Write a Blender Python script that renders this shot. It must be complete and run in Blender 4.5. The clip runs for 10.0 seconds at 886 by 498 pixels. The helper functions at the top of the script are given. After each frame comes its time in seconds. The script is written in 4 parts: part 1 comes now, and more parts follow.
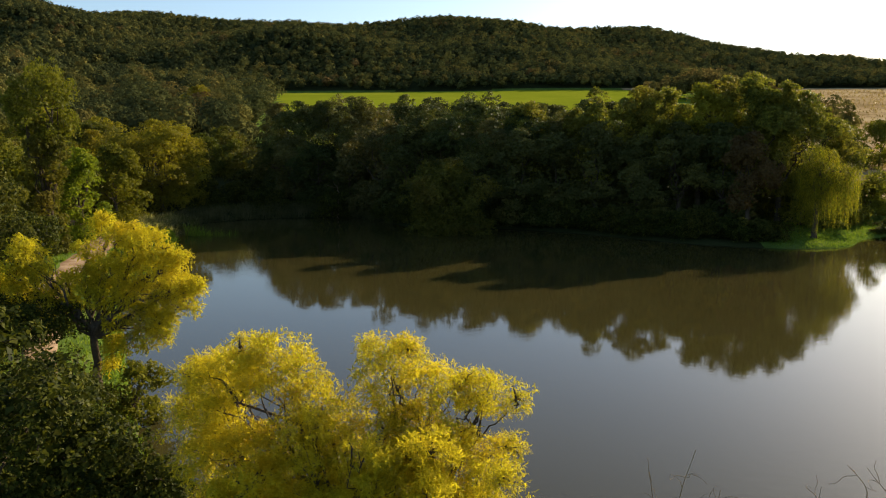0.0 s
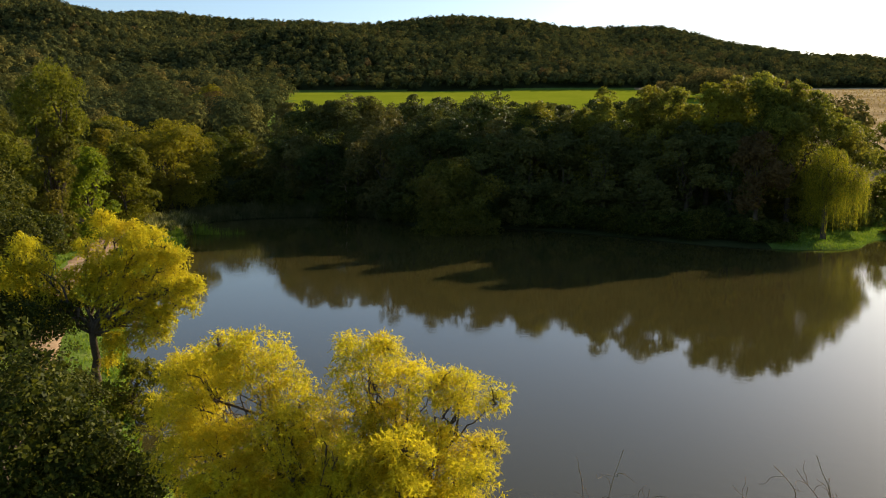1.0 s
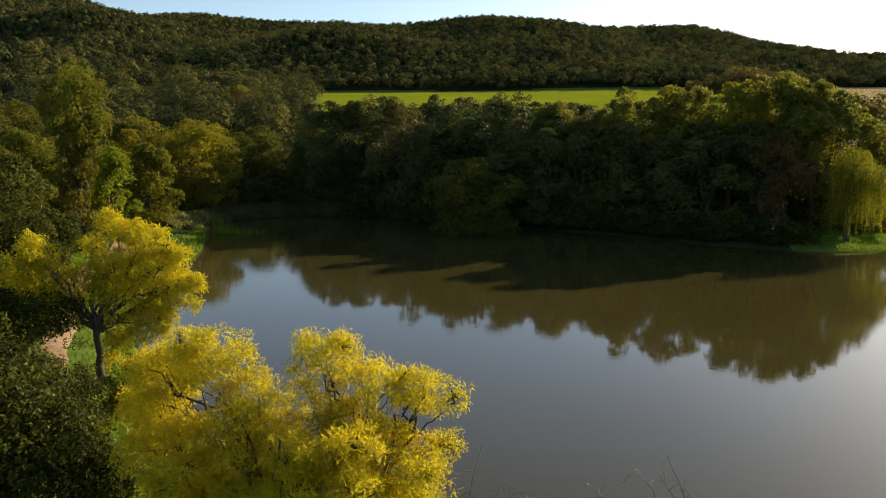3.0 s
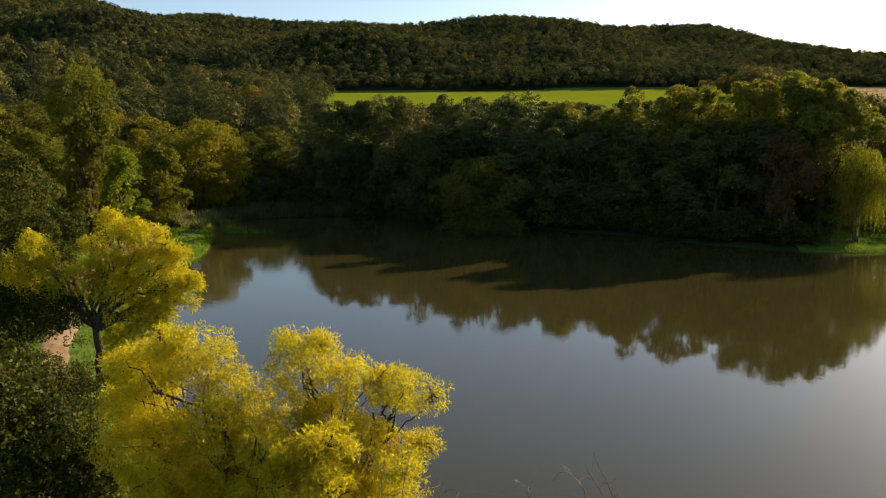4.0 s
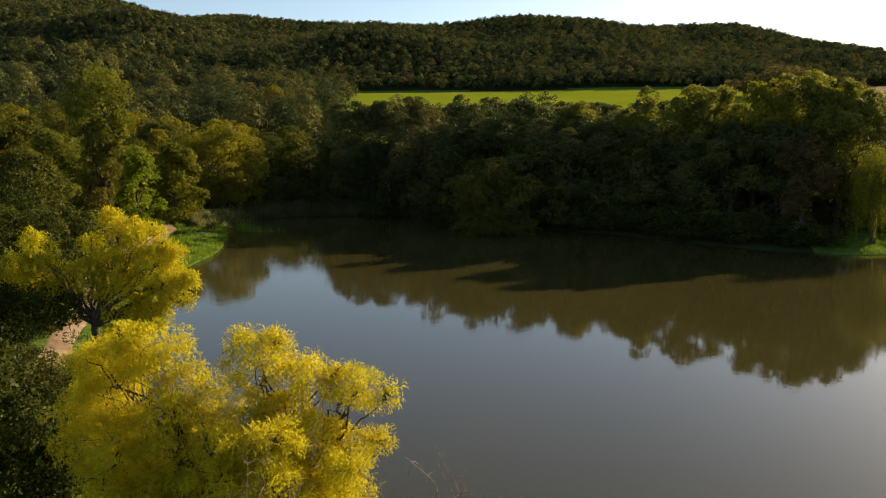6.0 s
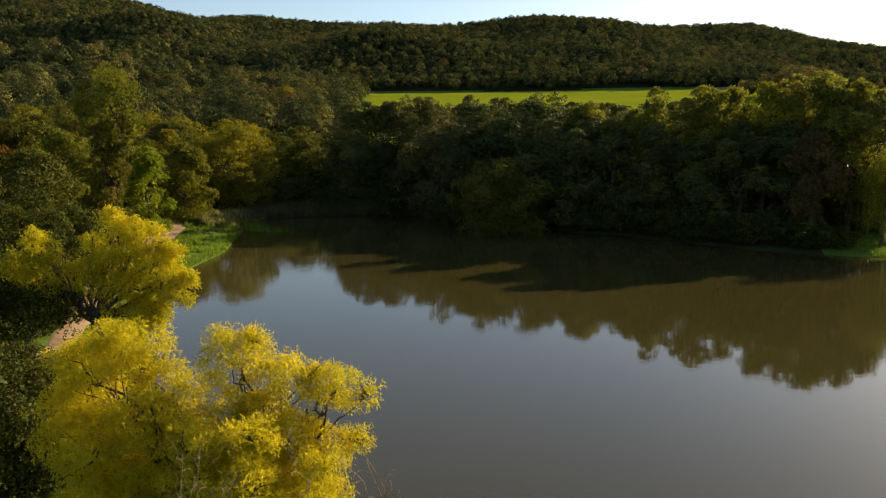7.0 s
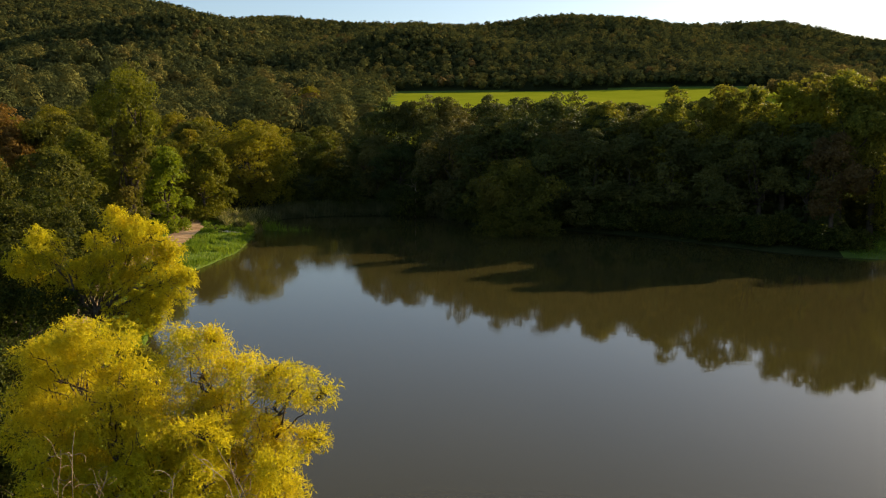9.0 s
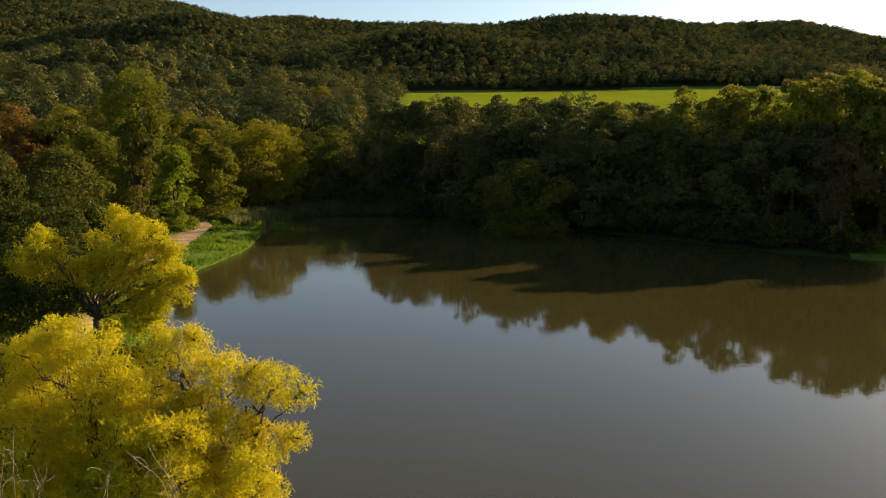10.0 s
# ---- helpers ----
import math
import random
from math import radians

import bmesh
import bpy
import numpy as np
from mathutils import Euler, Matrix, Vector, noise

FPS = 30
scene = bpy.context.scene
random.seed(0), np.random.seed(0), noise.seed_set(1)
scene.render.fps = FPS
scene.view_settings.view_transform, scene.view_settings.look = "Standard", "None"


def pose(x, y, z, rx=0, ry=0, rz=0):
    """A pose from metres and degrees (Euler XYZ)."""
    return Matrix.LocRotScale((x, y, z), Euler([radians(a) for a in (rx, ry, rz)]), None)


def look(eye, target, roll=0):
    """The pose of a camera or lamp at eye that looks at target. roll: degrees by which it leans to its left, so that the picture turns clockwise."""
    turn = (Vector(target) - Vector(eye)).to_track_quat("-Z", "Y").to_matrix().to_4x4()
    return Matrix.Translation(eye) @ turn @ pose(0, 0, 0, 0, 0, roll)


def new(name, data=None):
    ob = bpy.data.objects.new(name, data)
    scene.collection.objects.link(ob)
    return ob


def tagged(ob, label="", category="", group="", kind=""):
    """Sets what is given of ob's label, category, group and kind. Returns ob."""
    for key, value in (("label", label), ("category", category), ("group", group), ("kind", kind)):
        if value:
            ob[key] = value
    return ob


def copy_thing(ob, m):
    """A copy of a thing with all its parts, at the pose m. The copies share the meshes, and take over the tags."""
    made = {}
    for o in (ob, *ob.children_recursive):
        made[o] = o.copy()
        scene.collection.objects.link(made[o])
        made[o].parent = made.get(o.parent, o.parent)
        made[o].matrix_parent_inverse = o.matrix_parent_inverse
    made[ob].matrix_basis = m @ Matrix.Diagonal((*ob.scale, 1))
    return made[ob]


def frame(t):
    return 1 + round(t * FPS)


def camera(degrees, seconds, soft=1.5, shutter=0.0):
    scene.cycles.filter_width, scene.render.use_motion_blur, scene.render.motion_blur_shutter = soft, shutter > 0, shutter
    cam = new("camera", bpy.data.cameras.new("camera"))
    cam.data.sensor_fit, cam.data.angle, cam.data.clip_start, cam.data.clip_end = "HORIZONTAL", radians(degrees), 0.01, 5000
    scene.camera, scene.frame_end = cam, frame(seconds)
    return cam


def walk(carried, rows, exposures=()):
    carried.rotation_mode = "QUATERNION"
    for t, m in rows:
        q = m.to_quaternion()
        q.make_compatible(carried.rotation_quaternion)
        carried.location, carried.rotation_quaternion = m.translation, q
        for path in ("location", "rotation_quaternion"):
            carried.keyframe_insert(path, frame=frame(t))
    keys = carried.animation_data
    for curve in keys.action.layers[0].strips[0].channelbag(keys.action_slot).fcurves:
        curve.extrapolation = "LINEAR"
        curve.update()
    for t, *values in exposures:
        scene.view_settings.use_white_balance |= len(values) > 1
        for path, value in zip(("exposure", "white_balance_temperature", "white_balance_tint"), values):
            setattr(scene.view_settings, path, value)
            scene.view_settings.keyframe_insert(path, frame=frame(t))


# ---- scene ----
cam = camera(60.0, 10.0, soft=1.1)
PATH = [
    (0, (2.745, -1.316, 11.767), (2.557, 0.654, 11.476), -0.1),
    (0.5, (3.085, -1.311, 11.775), (2.884, 0.657, 11.484), -0.1),
    (1, (3.455, -1.315, 11.78), (3.235, 0.652, 11.488), -0.0),
    (1.5, (3.827, -1.314, 11.79), (3.587, 0.65, 11.498), -0.0),
    (2, (4.197, -1.302, 11.79), (3.937, 0.659, 11.498), -0.0),
    (2.5, (4.565, -1.285, 11.789), (4.286, 0.674, 11.497), -0.0),
    (4, (5.625, -1.195, 11.778), (5.297, 0.757, 11.486), 0.0),
    (4.5, (5.99, -1.178, 11.793), (5.647, 0.77, 11.5), 0.0),
    (5, (6.358, -1.142, 11.796), (5.998, 0.803, 11.504), 0.0),
    (5.5, (6.756, -1.133, 11.809), (6.38, 0.809, 11.517), 0.0),
    (7, (7.892, -0.984, 11.808), (7.466, 0.948, 11.517), 0.1),
    (7.5, (8.267, -0.897, 11.814), (7.821, 1.031, 11.523), 0.1),
    (8, (8.637, -0.825, 11.826), (8.174, 1.099, 11.534), 0.1),
    (8.5, (9.009, -0.779, 11.848), (8.53, 1.141, 11.556), 0.1),
    (9, (9.372, -0.696, 11.863), (8.877, 1.219, 11.571), 0.1),
    (9.5, (9.735, -0.616, 11.884), (9.224, 1.295, 11.591), 0.1),
    (10, (10.111, -0.553, 11.895), (9.583, 1.353, 11.602), 0.2),
]
walk(cam, [(t, look(eye, target, roll)) for t, eye, target, roll in PATH], exposures=[(0.0, 1.06, 6330, 10), (10.0, 1.03, 6900, 11)])

# ---------------------------------------------------------------- light
SUN_AZ, SUN_EL = 37.0, 20.5          # degrees right of the y axis, degrees up
to_sun = Vector((math.sin(radians(SUN_AZ)) * math.cos(radians(SUN_EL)),
                 math.cos(radians(SUN_AZ)) * math.cos(radians(SUN_EL)), math.sin(radians(SUN_EL))))
world = bpy.data.worlds.new("sky")
scene.world = world
world.use_nodes = True
wn = world.node_tree.nodes
wl = world.node_tree.links
wn.clear()
sky = wn.new("ShaderNodeTexSky")
sky.sky_type = "NISHITA"
sky.sun_disc = False
sky.sun_elevation = radians(SUN_EL)
sky.sun_rotation = radians(SUN_AZ)
sky.air_density, sky.dust_density, sky.ozone_density = 1.0, 0.95, 2.1
bg = wn.new("ShaderNodeBackground")
bg.inputs["Strength"].default_value = 0.082
wo = wn.new("ShaderNodeOutputWorld")
wl.new(sky.outputs[0], bg.inputs[0])
wl.new(bg.outputs[0], wo.inputs[0])
sun_data = bpy.data.lights.new("sun", "SUN")
sun_data.energy, sun_data.angle, sun_data.color = 5.0, radians(0.53), (1.0, 0.84, 0.60)
sun = new("sun", sun_data)
sun.matrix_world = look(to_sun * 100, (0, 0, 0))


# ---------------------------------------------------------------- materials
def nodes_of(name):
    m = bpy.data.materials.new(name)
    m.use_nodes = True
    nt = m.node_tree
    nt.nodes.clear()
    out = nt.nodes.new("ShaderNodeOutputMaterial")
    return m, nt, out


def add(nt, kind, **inputs):
    n = nt.nodes.new(kind)
    for k, v in inputs.items():
        n.inputs[k.replace("_", " ")].default_value = v
    return n


def noise_node(nt, vec, scale, detail=4.0, rough=0.55):
    n = nt.nodes.new("ShaderNodeTexNoise")
    n.inputs["Scale"].default_value = scale
    n.inputs["Detail"].default_value = detail
    n.inputs["Roughness"].default_value = rough
    nt.links.new(vec, n.inputs["Vector"])
    return n.outputs["Fac"]


def ramp(nt, fac, stops):
    r = nt.nodes.new("ShaderNodeValToRGB")
    e = r.color_ramp.elements
    while len(e) < len(stops):
        e.new(0.5)
    for el, (p, c) in zip(e, stops):
        el.position, el.color = p, (*c, 1)
    nt.links.new(fac, r.inputs["Fac"])
    return r.outputs["Color"]


def mixc(nt, fac, a, b, mode="MIX"):
    n = nt.nodes.new("ShaderNodeMix")
    n.data_type, n.blend_type = "RGBA", mode
    for sock, v in ((n.inputs["Factor"], fac), (n.inputs["A"], a), (n.inputs["B"], b)):
        if isinstance(v, bpy.types.NodeSocket):
            nt.links.new(v, sock)
        elif sock.type == "RGBA":
            sock.default_value = (*v, 1)
        else:
            sock.default_value = v
    return n.outputs["Result"]


def math_node(nt, op, a, b=0.0):
    n = nt.nodes.new("ShaderNodeMath")
    n.operation = op
    for i, v in enumerate((a, b)):
        if isinstance(v, bpy.types.NodeSocket):
            nt.links.new(v, n.inputs[i])
        else:
            n.inputs[i].default_value = v
    return n.outputs[0]


def leaf_material(name, dark, mid, light, through_share=0.42, patch=0.6, tint=None, tint_share=0.0, spread=0.2, per_tree=0.0, rough=0.55):
    """Leaves: colour differs leaf by leaf, in patches, and from tree to tree; light passes through."""
    m, nt, out = nodes_of(name)
    geo = nt.nodes.new("ShaderNodeNewGeometry")
    info = nt.nodes.new("ShaderNodeObjectInfo")
    pn = noise_node(nt, geo.outputs["Position"], patch, 3.0)
    f = math_node(nt, "ADD", math_node(nt, "MULTIPLY", geo.outputs["Random Per Island"], spread),
                  math_node(nt, "MULTIPLY", pn, 1.0 - spread))
    col = ramp(nt, f, [(0.28, dark), (0.5, mid), (0.72, light)])
    if tint:
        big = noise_node(nt, geo.outputs["Position"], patch * 0.45, 2.0)
        share = math_node(nt, "MULTIPLY", ramp(nt, big, [(0.5, (0, 0, 0)), (0.68, (1, 1, 1))]), tint_share)
        col = mixc(nt, share, col, tint)
    if per_tree:
        hsv = nt.nodes.new("ShaderNodeHueSaturation")
        nt.links.new(col, hsv.inputs["Color"])
        nt.links.new(math_node(nt, "ADD", math_node(nt, "MULTIPLY", info.outputs["Random"], -0.09 * per_tree), 0.5 + 0.03 * per_tree), hsv.inputs["Hue"])
        nt.links.new(math_node(nt, "ADD", math_node(nt, "MULTIPLY", info.outputs["Random"], 0.55 * per_tree), 1 - 0.28 * per_tree), hsv.inputs["Value"])
        col = hsv.outputs["Color"]
    p = add(nt, "ShaderNodeBsdfPrincipled", Roughness=rough)
    p.inputs["Specular IOR Level"].default_value = 0.04
    nt.links.new(col, p.inputs["Base Color"])
    tr = nt.nodes.new("ShaderNodeBsdfTranslucent")
    nt.links.new(mixc(nt, 1.0, col, (1.0, 0.98, 0.45), "MULTIPLY"), tr.inputs["Color"])
    mx = nt.nodes.new("ShaderNodeMixShader")
    mx.inputs[0].default_value = through_share
    nt.links.new(p.outputs[0], mx.inputs[1])
    nt.links.new(tr.outputs[0], mx.inputs[2])
    nt.links.new(mx.outputs[0], out.inputs["Surface"])
    return m


def forest_material(name, stops, through_share=0.33):
    """Woods: one colour a crown (the mesh's own "tone"), differing leaf clump by leaf clump."""
    m, nt, out = nodes_of(name)
    geo = nt.nodes.new("ShaderNodeNewGeometry")
    tone = nt.nodes.new("ShaderNodeAttribute")
    tone.attribute_name = "tone"
    region = noise_node(nt, geo.outputs["Position"], 0.012, 4.0)
    f = math_node(nt, "ADD", math_node(nt, "MULTIPLY", tone.outputs["Fac"], 0.75),
                  math_node(nt, "ADD", math_node(nt, "MULTIPLY", region, 0.7), -0.22))
    col = ramp(nt, f, stops)
    val = math_node(nt, "ADD", math_node(nt, "MULTIPLY", geo.outputs["Random Per Island"], 0.5), 0.75)
    comb = nt.nodes.new("ShaderNodeCombineColor")
    for i in range(3):
        nt.links.new(val, comb.inputs[i])
    col = mixc(nt, 1.0, col, comb.outputs[0], "MULTIPLY")
    p = add(nt, "ShaderNodeBsdfPrincipled", Roughness=0.8)
    p.inputs["Specular IOR Level"].default_value = 0.0
    nt.links.new(col, p.inputs["Base Color"])
    tr = nt.nodes.new("ShaderNodeBsdfTranslucent")
    nt.links.new(col, tr.inputs["Color"])
    mx = nt.nodes.new("ShaderNodeMixShader")
    mx.inputs[0].default_value = through_share
    nt.links.new(p.outputs[0], mx.inputs[1])
    nt.links.new(tr.outputs[0], mx.inputs[2])
    nt.links.new(mx.outputs[0], out.inputs["Surface"])
    return m


def rough_material(name, stops, scale, fine, bump=0.4, rough=0.85, distance=0.02):
    """Ground, bark and the like: noise at two scales in colour and relief."""
    m, nt, out = nodes_of(name)
    geo = nt.nodes.new("ShaderNodeNewGeometry")
    a = noise_node(nt, geo.outputs["Position"], scale, 5.0)
    b = noise_node(nt, geo.outputs["Position"], fine, 6.0, 0.7)
    f = math_node(nt, "ADD", math_node(nt, "MULTIPLY", a, 0.6), math_node(nt, "MULTIPLY", b, 0.4))
    col = ramp(nt, f, stops)
    p = add(nt, "ShaderNodeBsdfPrincipled", Roughness=rough)
    p.inputs["Specular IOR Level"].default_value = 0.0
    bp = nt.nodes.new("ShaderNodeBump")
    bp.inputs["Strength"].default_value, bp.inputs["Distance"].default_value = bump, distance
    nt.links.new(b, bp.inputs["Height"])
    nt.links.new(bp.outputs[0], p.inputs["Normal"])
    nt.links.new(col, p.inputs["Base Color"])
    nt.links.new(p.outputs[0], out.inputs["Surface"])
    return m


def water_material():
    m, nt, out = nodes_of("pond_water")
    geo = nt.nodes.new("ShaderNodeNewGeometry")
    big = noise_node(nt, geo.outputs["Position"], 0.05, 3.0)
    col = ramp(nt, big, [(0.3, (0.037, 0.031, 0.009)), (0.7, (0.046, 0.038, 0.012))])
    st = nt.nodes.new("ShaderNodeMapping")
    st.inputs["Scale"].default_value = (0.6, 1.0, 1.0)
    st.inputs["Rotation"].default_value = (0, 0, radians(20))
    nt.links.new(geo.outputs["Position"], st.inputs["Vector"])
    rip = noise_node(nt, st.outputs[0], 2.2, 3.0, 0.6)
    breeze = ramp(nt, noise_node(nt, geo.outputs["Position"], 0.045, 2.0), [(0.4, (0.25, 0.25, 0.25)), (0.65, (1, 1, 1))])
    bp = nt.nodes.new("ShaderNodeBump")
    bp.inputs["Distance"].default_value = 0.012
    nt.links.new(rip, bp.inputs["Height"])
    nt.links.new(math_node(nt, "MULTIPLY", breeze, 0.5), bp.inputs["Strength"])
    p = add(nt, "ShaderNodeBsdfPrincipled", Roughness=0.03, IOR=1.33)
    nt.links.new(col, p.inputs["Base Color"])
    nt.links.new(bp.outputs[0], p.inputs["Normal"])
    nt.links.new(p.outputs[0], out.inputs["Surface"])
    return m


M_WATER = water_material()
M_GRASS = rough_material("bank_grass", [(0.3, (0.05, 0.065, 0.014)), (0.5, (0.10, 0.15, 0.025)), (0.7, (0.17, 0.19, 0.05))], 0.35, 4.0, 0.7, 0.9, 0.08)
M_FIELD = rough_material("sown_field", [(0.3, (0.14, 0.172, 0.010)), (0.5, (0.185, 0.212, 0.013)), (0.7, (0.24, 0.245, 0.02))], 0.03, 0.5, 0.5, 0.9, 0.1)
M_DRY = rough_material("dry_grass", [(0.36, (0.19, 0.13, 0.055)), (0.48, (0.34, 0.24, 0.12)), (0.62, (0.46, 0.35, 0.19))], 0.05, 0.35, 0.7, 0.95, 0.25)
M_FLOOR = rough_material("woodland_floor_and_shaded_bank", [(0.3, (0.02, 0.024, 0.008)), (0.55, (0.035, 0.04, 0.014)), (0.75, (0.06, 0.05, 0.022))], 0.1, 1.5, 0.6, 0.95, 0.1)
M_MUD = rough_material("pond_bed", [(0.3, (0.05, 0.04, 0.025)), (0.7, (0.09, 0.075, 0.045))], 0.5, 6.0)
M_DIRT = rough_material("packed_dirt", [(0.34, (0.17, 0.105, 0.055)), (0.5, (0.30, 0.195, 0.11)), (0.66, (0.46, 0.33, 0.21))], 0.6, 5.0, 0.6, 0.95, 0.03)
M_SAND = rough_material("pale_sand", [(0.3, (0.36, 0.29, 0.20)), (0.5, (0.50, 0.42, 0.30)), (0.7, (0.62, 0.54, 0.41))], 1.2, 9.0, 0.5, 0.95, 0.02)
M_BARK = rough_material("dark_bark", [(0.3, (0.035, 0.026, 0.018)), (0.5, (0.075, 0.058, 0.04)), (0.7, (0.14, 0.11, 0.08))], 2.0, 18.0, 0.8, 0.9, 0.02)
M_DEAD = rough_material("bleached_bark", [(0.3, (0.13, 0.075, 0.042)), (0.5, (0.24, 0.165, 0.105)), (0.7, (0.42, 0.35, 0.27))], 3.0, 25.0, 0.6, 0.85, 0.01)

L_YELLOW = leaf_material("yellow_willow_leaves", (0.33, 0.310, 0.021), (0.545, 0.46, 0.029), (0.73, 0.585, 0.040), 0.60, 1.0, (0.74, 0.52, 0.03), 0.35, spread=0.3)
L_YELLOW_OLD = leaf_material("fading_willow_leaves", (0.31, 0.285, 0.020), (0.51, 0.445, 0.028), (0.72, 0.60, 0.038), 0.60, 0.8, (0.66, 0.44, 0.03), 0.4, spread=0.3)
L_WEEP = leaf_material("weeping_willow_leaves", (0.085, 0.098, 0.012), (0.175, 0.175, 0.017), (0.35, 0.30, 0.026), 0.48, 0.5, spread=0.4)
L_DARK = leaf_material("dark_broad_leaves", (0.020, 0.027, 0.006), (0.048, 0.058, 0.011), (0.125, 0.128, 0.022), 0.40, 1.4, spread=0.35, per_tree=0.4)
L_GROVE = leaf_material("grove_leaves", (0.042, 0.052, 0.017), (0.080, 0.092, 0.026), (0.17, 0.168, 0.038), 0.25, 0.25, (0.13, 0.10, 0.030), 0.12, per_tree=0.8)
L_POPLAR = leaf_material("poplar_leaves", (0.068, 0.078, 0.011), (0.130, 0.138, 0.017), (0.235, 0.215, 0.027), 0.46, 0.4)
L_BRIGHT = leaf_material("fresh_green_leaves", (0.09, 0.12, 0.012), (0.16, 0.20, 0.017), (0.26, 0.29, 0.026), 0.5, 0.4)
L_OLIVE = leaf_material("olive_gold_leaves", (0.11, 0.106, 0.012), (0.205, 0.182, 0.017), (0.31, 0.265, 0.027), 0.48, 0.3, (0.19, 0.13, 0.02), 0.4)
L_WILLOW = leaf_material("olive_willow_leaves", (0.085, 0.09, 0.011), (0.15, 0.15, 0.015), (0.23, 0.21, 0.024), 0.42, 0.3, spread=0.4)
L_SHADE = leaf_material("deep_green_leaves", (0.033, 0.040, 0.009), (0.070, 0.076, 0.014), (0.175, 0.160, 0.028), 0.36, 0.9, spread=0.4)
L_RUST = leaf_material("rust_brown_leaves", (0.11, 0.066, 0.020), (0.19, 0.108, 0.027), (0.29, 0.165, 0.04), 0.45, 0.4)
L_GOLD = leaf_material("gold_crown_leaves", (0.10, 0.11, 0.015), (0.21, 0.20, 0.02), (0.36, 0.31, 0.03), 0.42, 0.3)
L_BANK = leaf_material("bank_tree_leaves", (0.056, 0.063, 0.012), (0.108, 0.112, 0.019), (0.215, 0.198, 0.030), 0.42, 0.4, (0.18, 0.11, 0.02), 0.3, per_tree=0.7)
L_REED = leaf_material("reed_blades", (0.05, 0.054, 0.019), (0.09, 0.088, 0.034), (0.16, 0.145, 0.066), 0.3, 0.5)
L_WEED = leaf_material("pale_weeds", (0.07, 0.085, 0.024), (0.15, 0.155, 0.05), (0.36, 0.32, 0.17), 0.4, 1.2, spread=0.5)
L_BROWN = leaf_material("brown_grove_leaves", (0.075, 0.052, 0.024), (0.125, 0.082, 0.030), (0.20, 0.130, 0.042), 0.35, 0.4)
L_TURF = leaf_material("turf_blades", (0.06, 0.11, 0.012), (0.13, 0.20, 0.020), (0.22, 0.27, 0.035), 0.45, 0.9)
L_HILL = forest_material("hill_woods", [(0.10, (0.040, 0.048, 0.020)), (0.42, (0.070, 0.077, 0.026)), (0.66, (0.110, 0.108, 0.030)), (0.84, (0.148, 0.128, 0.033)), (0.97, (0.135, 0.090, 0.032))], 0.2)
L_KNOLL = forest_material("knoll_woods", [(0.2, (0.09, 0.085, 0.026)), (0.5, (0.15, 0.13, 0.034)), (0.8, (0.19, 0.14, 0.04))], 0.35)
# paler grove leaves, with the sun on the crowns put into the colour
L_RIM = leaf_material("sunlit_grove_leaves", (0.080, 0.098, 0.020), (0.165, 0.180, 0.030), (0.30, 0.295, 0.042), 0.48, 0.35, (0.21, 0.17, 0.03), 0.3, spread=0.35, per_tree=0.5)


# ---------------------------------------------------------------- mesh helpers
def mesh_object(name, verts, faces, material, parent=None, label="", smooth=False, kind="", category="", group=""):
    me = bpy.data.meshes.new(name)
    verts = np.asarray(verts, dtype=np.float32)
    faces = np.asarray(faces, dtype=np.int32)
    k = faces.shape[1]
    me.vertices.add(len(verts))
    me.vertices.foreach_set("co", verts.ravel())
    me.loops.add(faces.size)
    me.loops.foreach_set("vertex_index", faces.ravel())
    me.polygons.add(len(faces))
    me.polygons.foreach_set("loop_start", np.arange(0, faces.size, k, dtype=np.int32))
    if smooth:
        me.polygons.foreach_set("use_smooth", np.ones(len(faces), dtype=bool))
    me.update(calc_edges=True)
    for mat in material if isinstance(material, list) else [material]:
        me.materials.append(mat)
    ob = new(name, me)
    if parent is not None:
        ob.parent = parent
    return tagged(ob, label, category, group, kind)


def unit(a):
    return a / np.maximum(np.linalg.norm(a, axis=-1, keepdims=True), 1e-9)


def leaf_quads(p, d, length, width, rng, face=None):
    """Pointed leaves: from p along d, with a random turn, or turned towards face."""
    n = len(p)
    d = unit(d)
    up = rng.normal(size=(n, 3))
    if face is not None:
        up = face + up * 0.3
    s = unit(np.cross(d, up))
    ln = (length * rng.uniform(0.7, 1.25, n))[:, None]
    wd = (width * rng.uniform(0.75, 1.25, n))[:, None]
    nrm = np.cross(s, d)
    v = np.stack([p, p + d * ln * 0.42 + s * wd, p + d * ln - nrm * ln * 0.12, p + d * ln * 0.42 - s * wd], axis=1)
    return v.reshape(-1, 3), np.arange(n * 4).reshape(n, 4)


def leaf_tris(p, d, length, width, rng, face=None):
    """Narrow pointed leaves, one triangle each."""
    n = len(p)
    d = unit(d)
    up = rng.normal(size=(n, 3))
    if face is not None:
        up = face + up * 0.35
    s = unit(np.cross(d, up)) * (width * rng.uniform(0.75, 1.25, n))[:, None]
    v = np.stack([p + s, p - s, p + d * (length * rng.uniform(0.7, 1.25, n))[:, None]], axis=1)
    return v.reshape(-1, 3), np.arange(n * 3).reshape(n, 3)


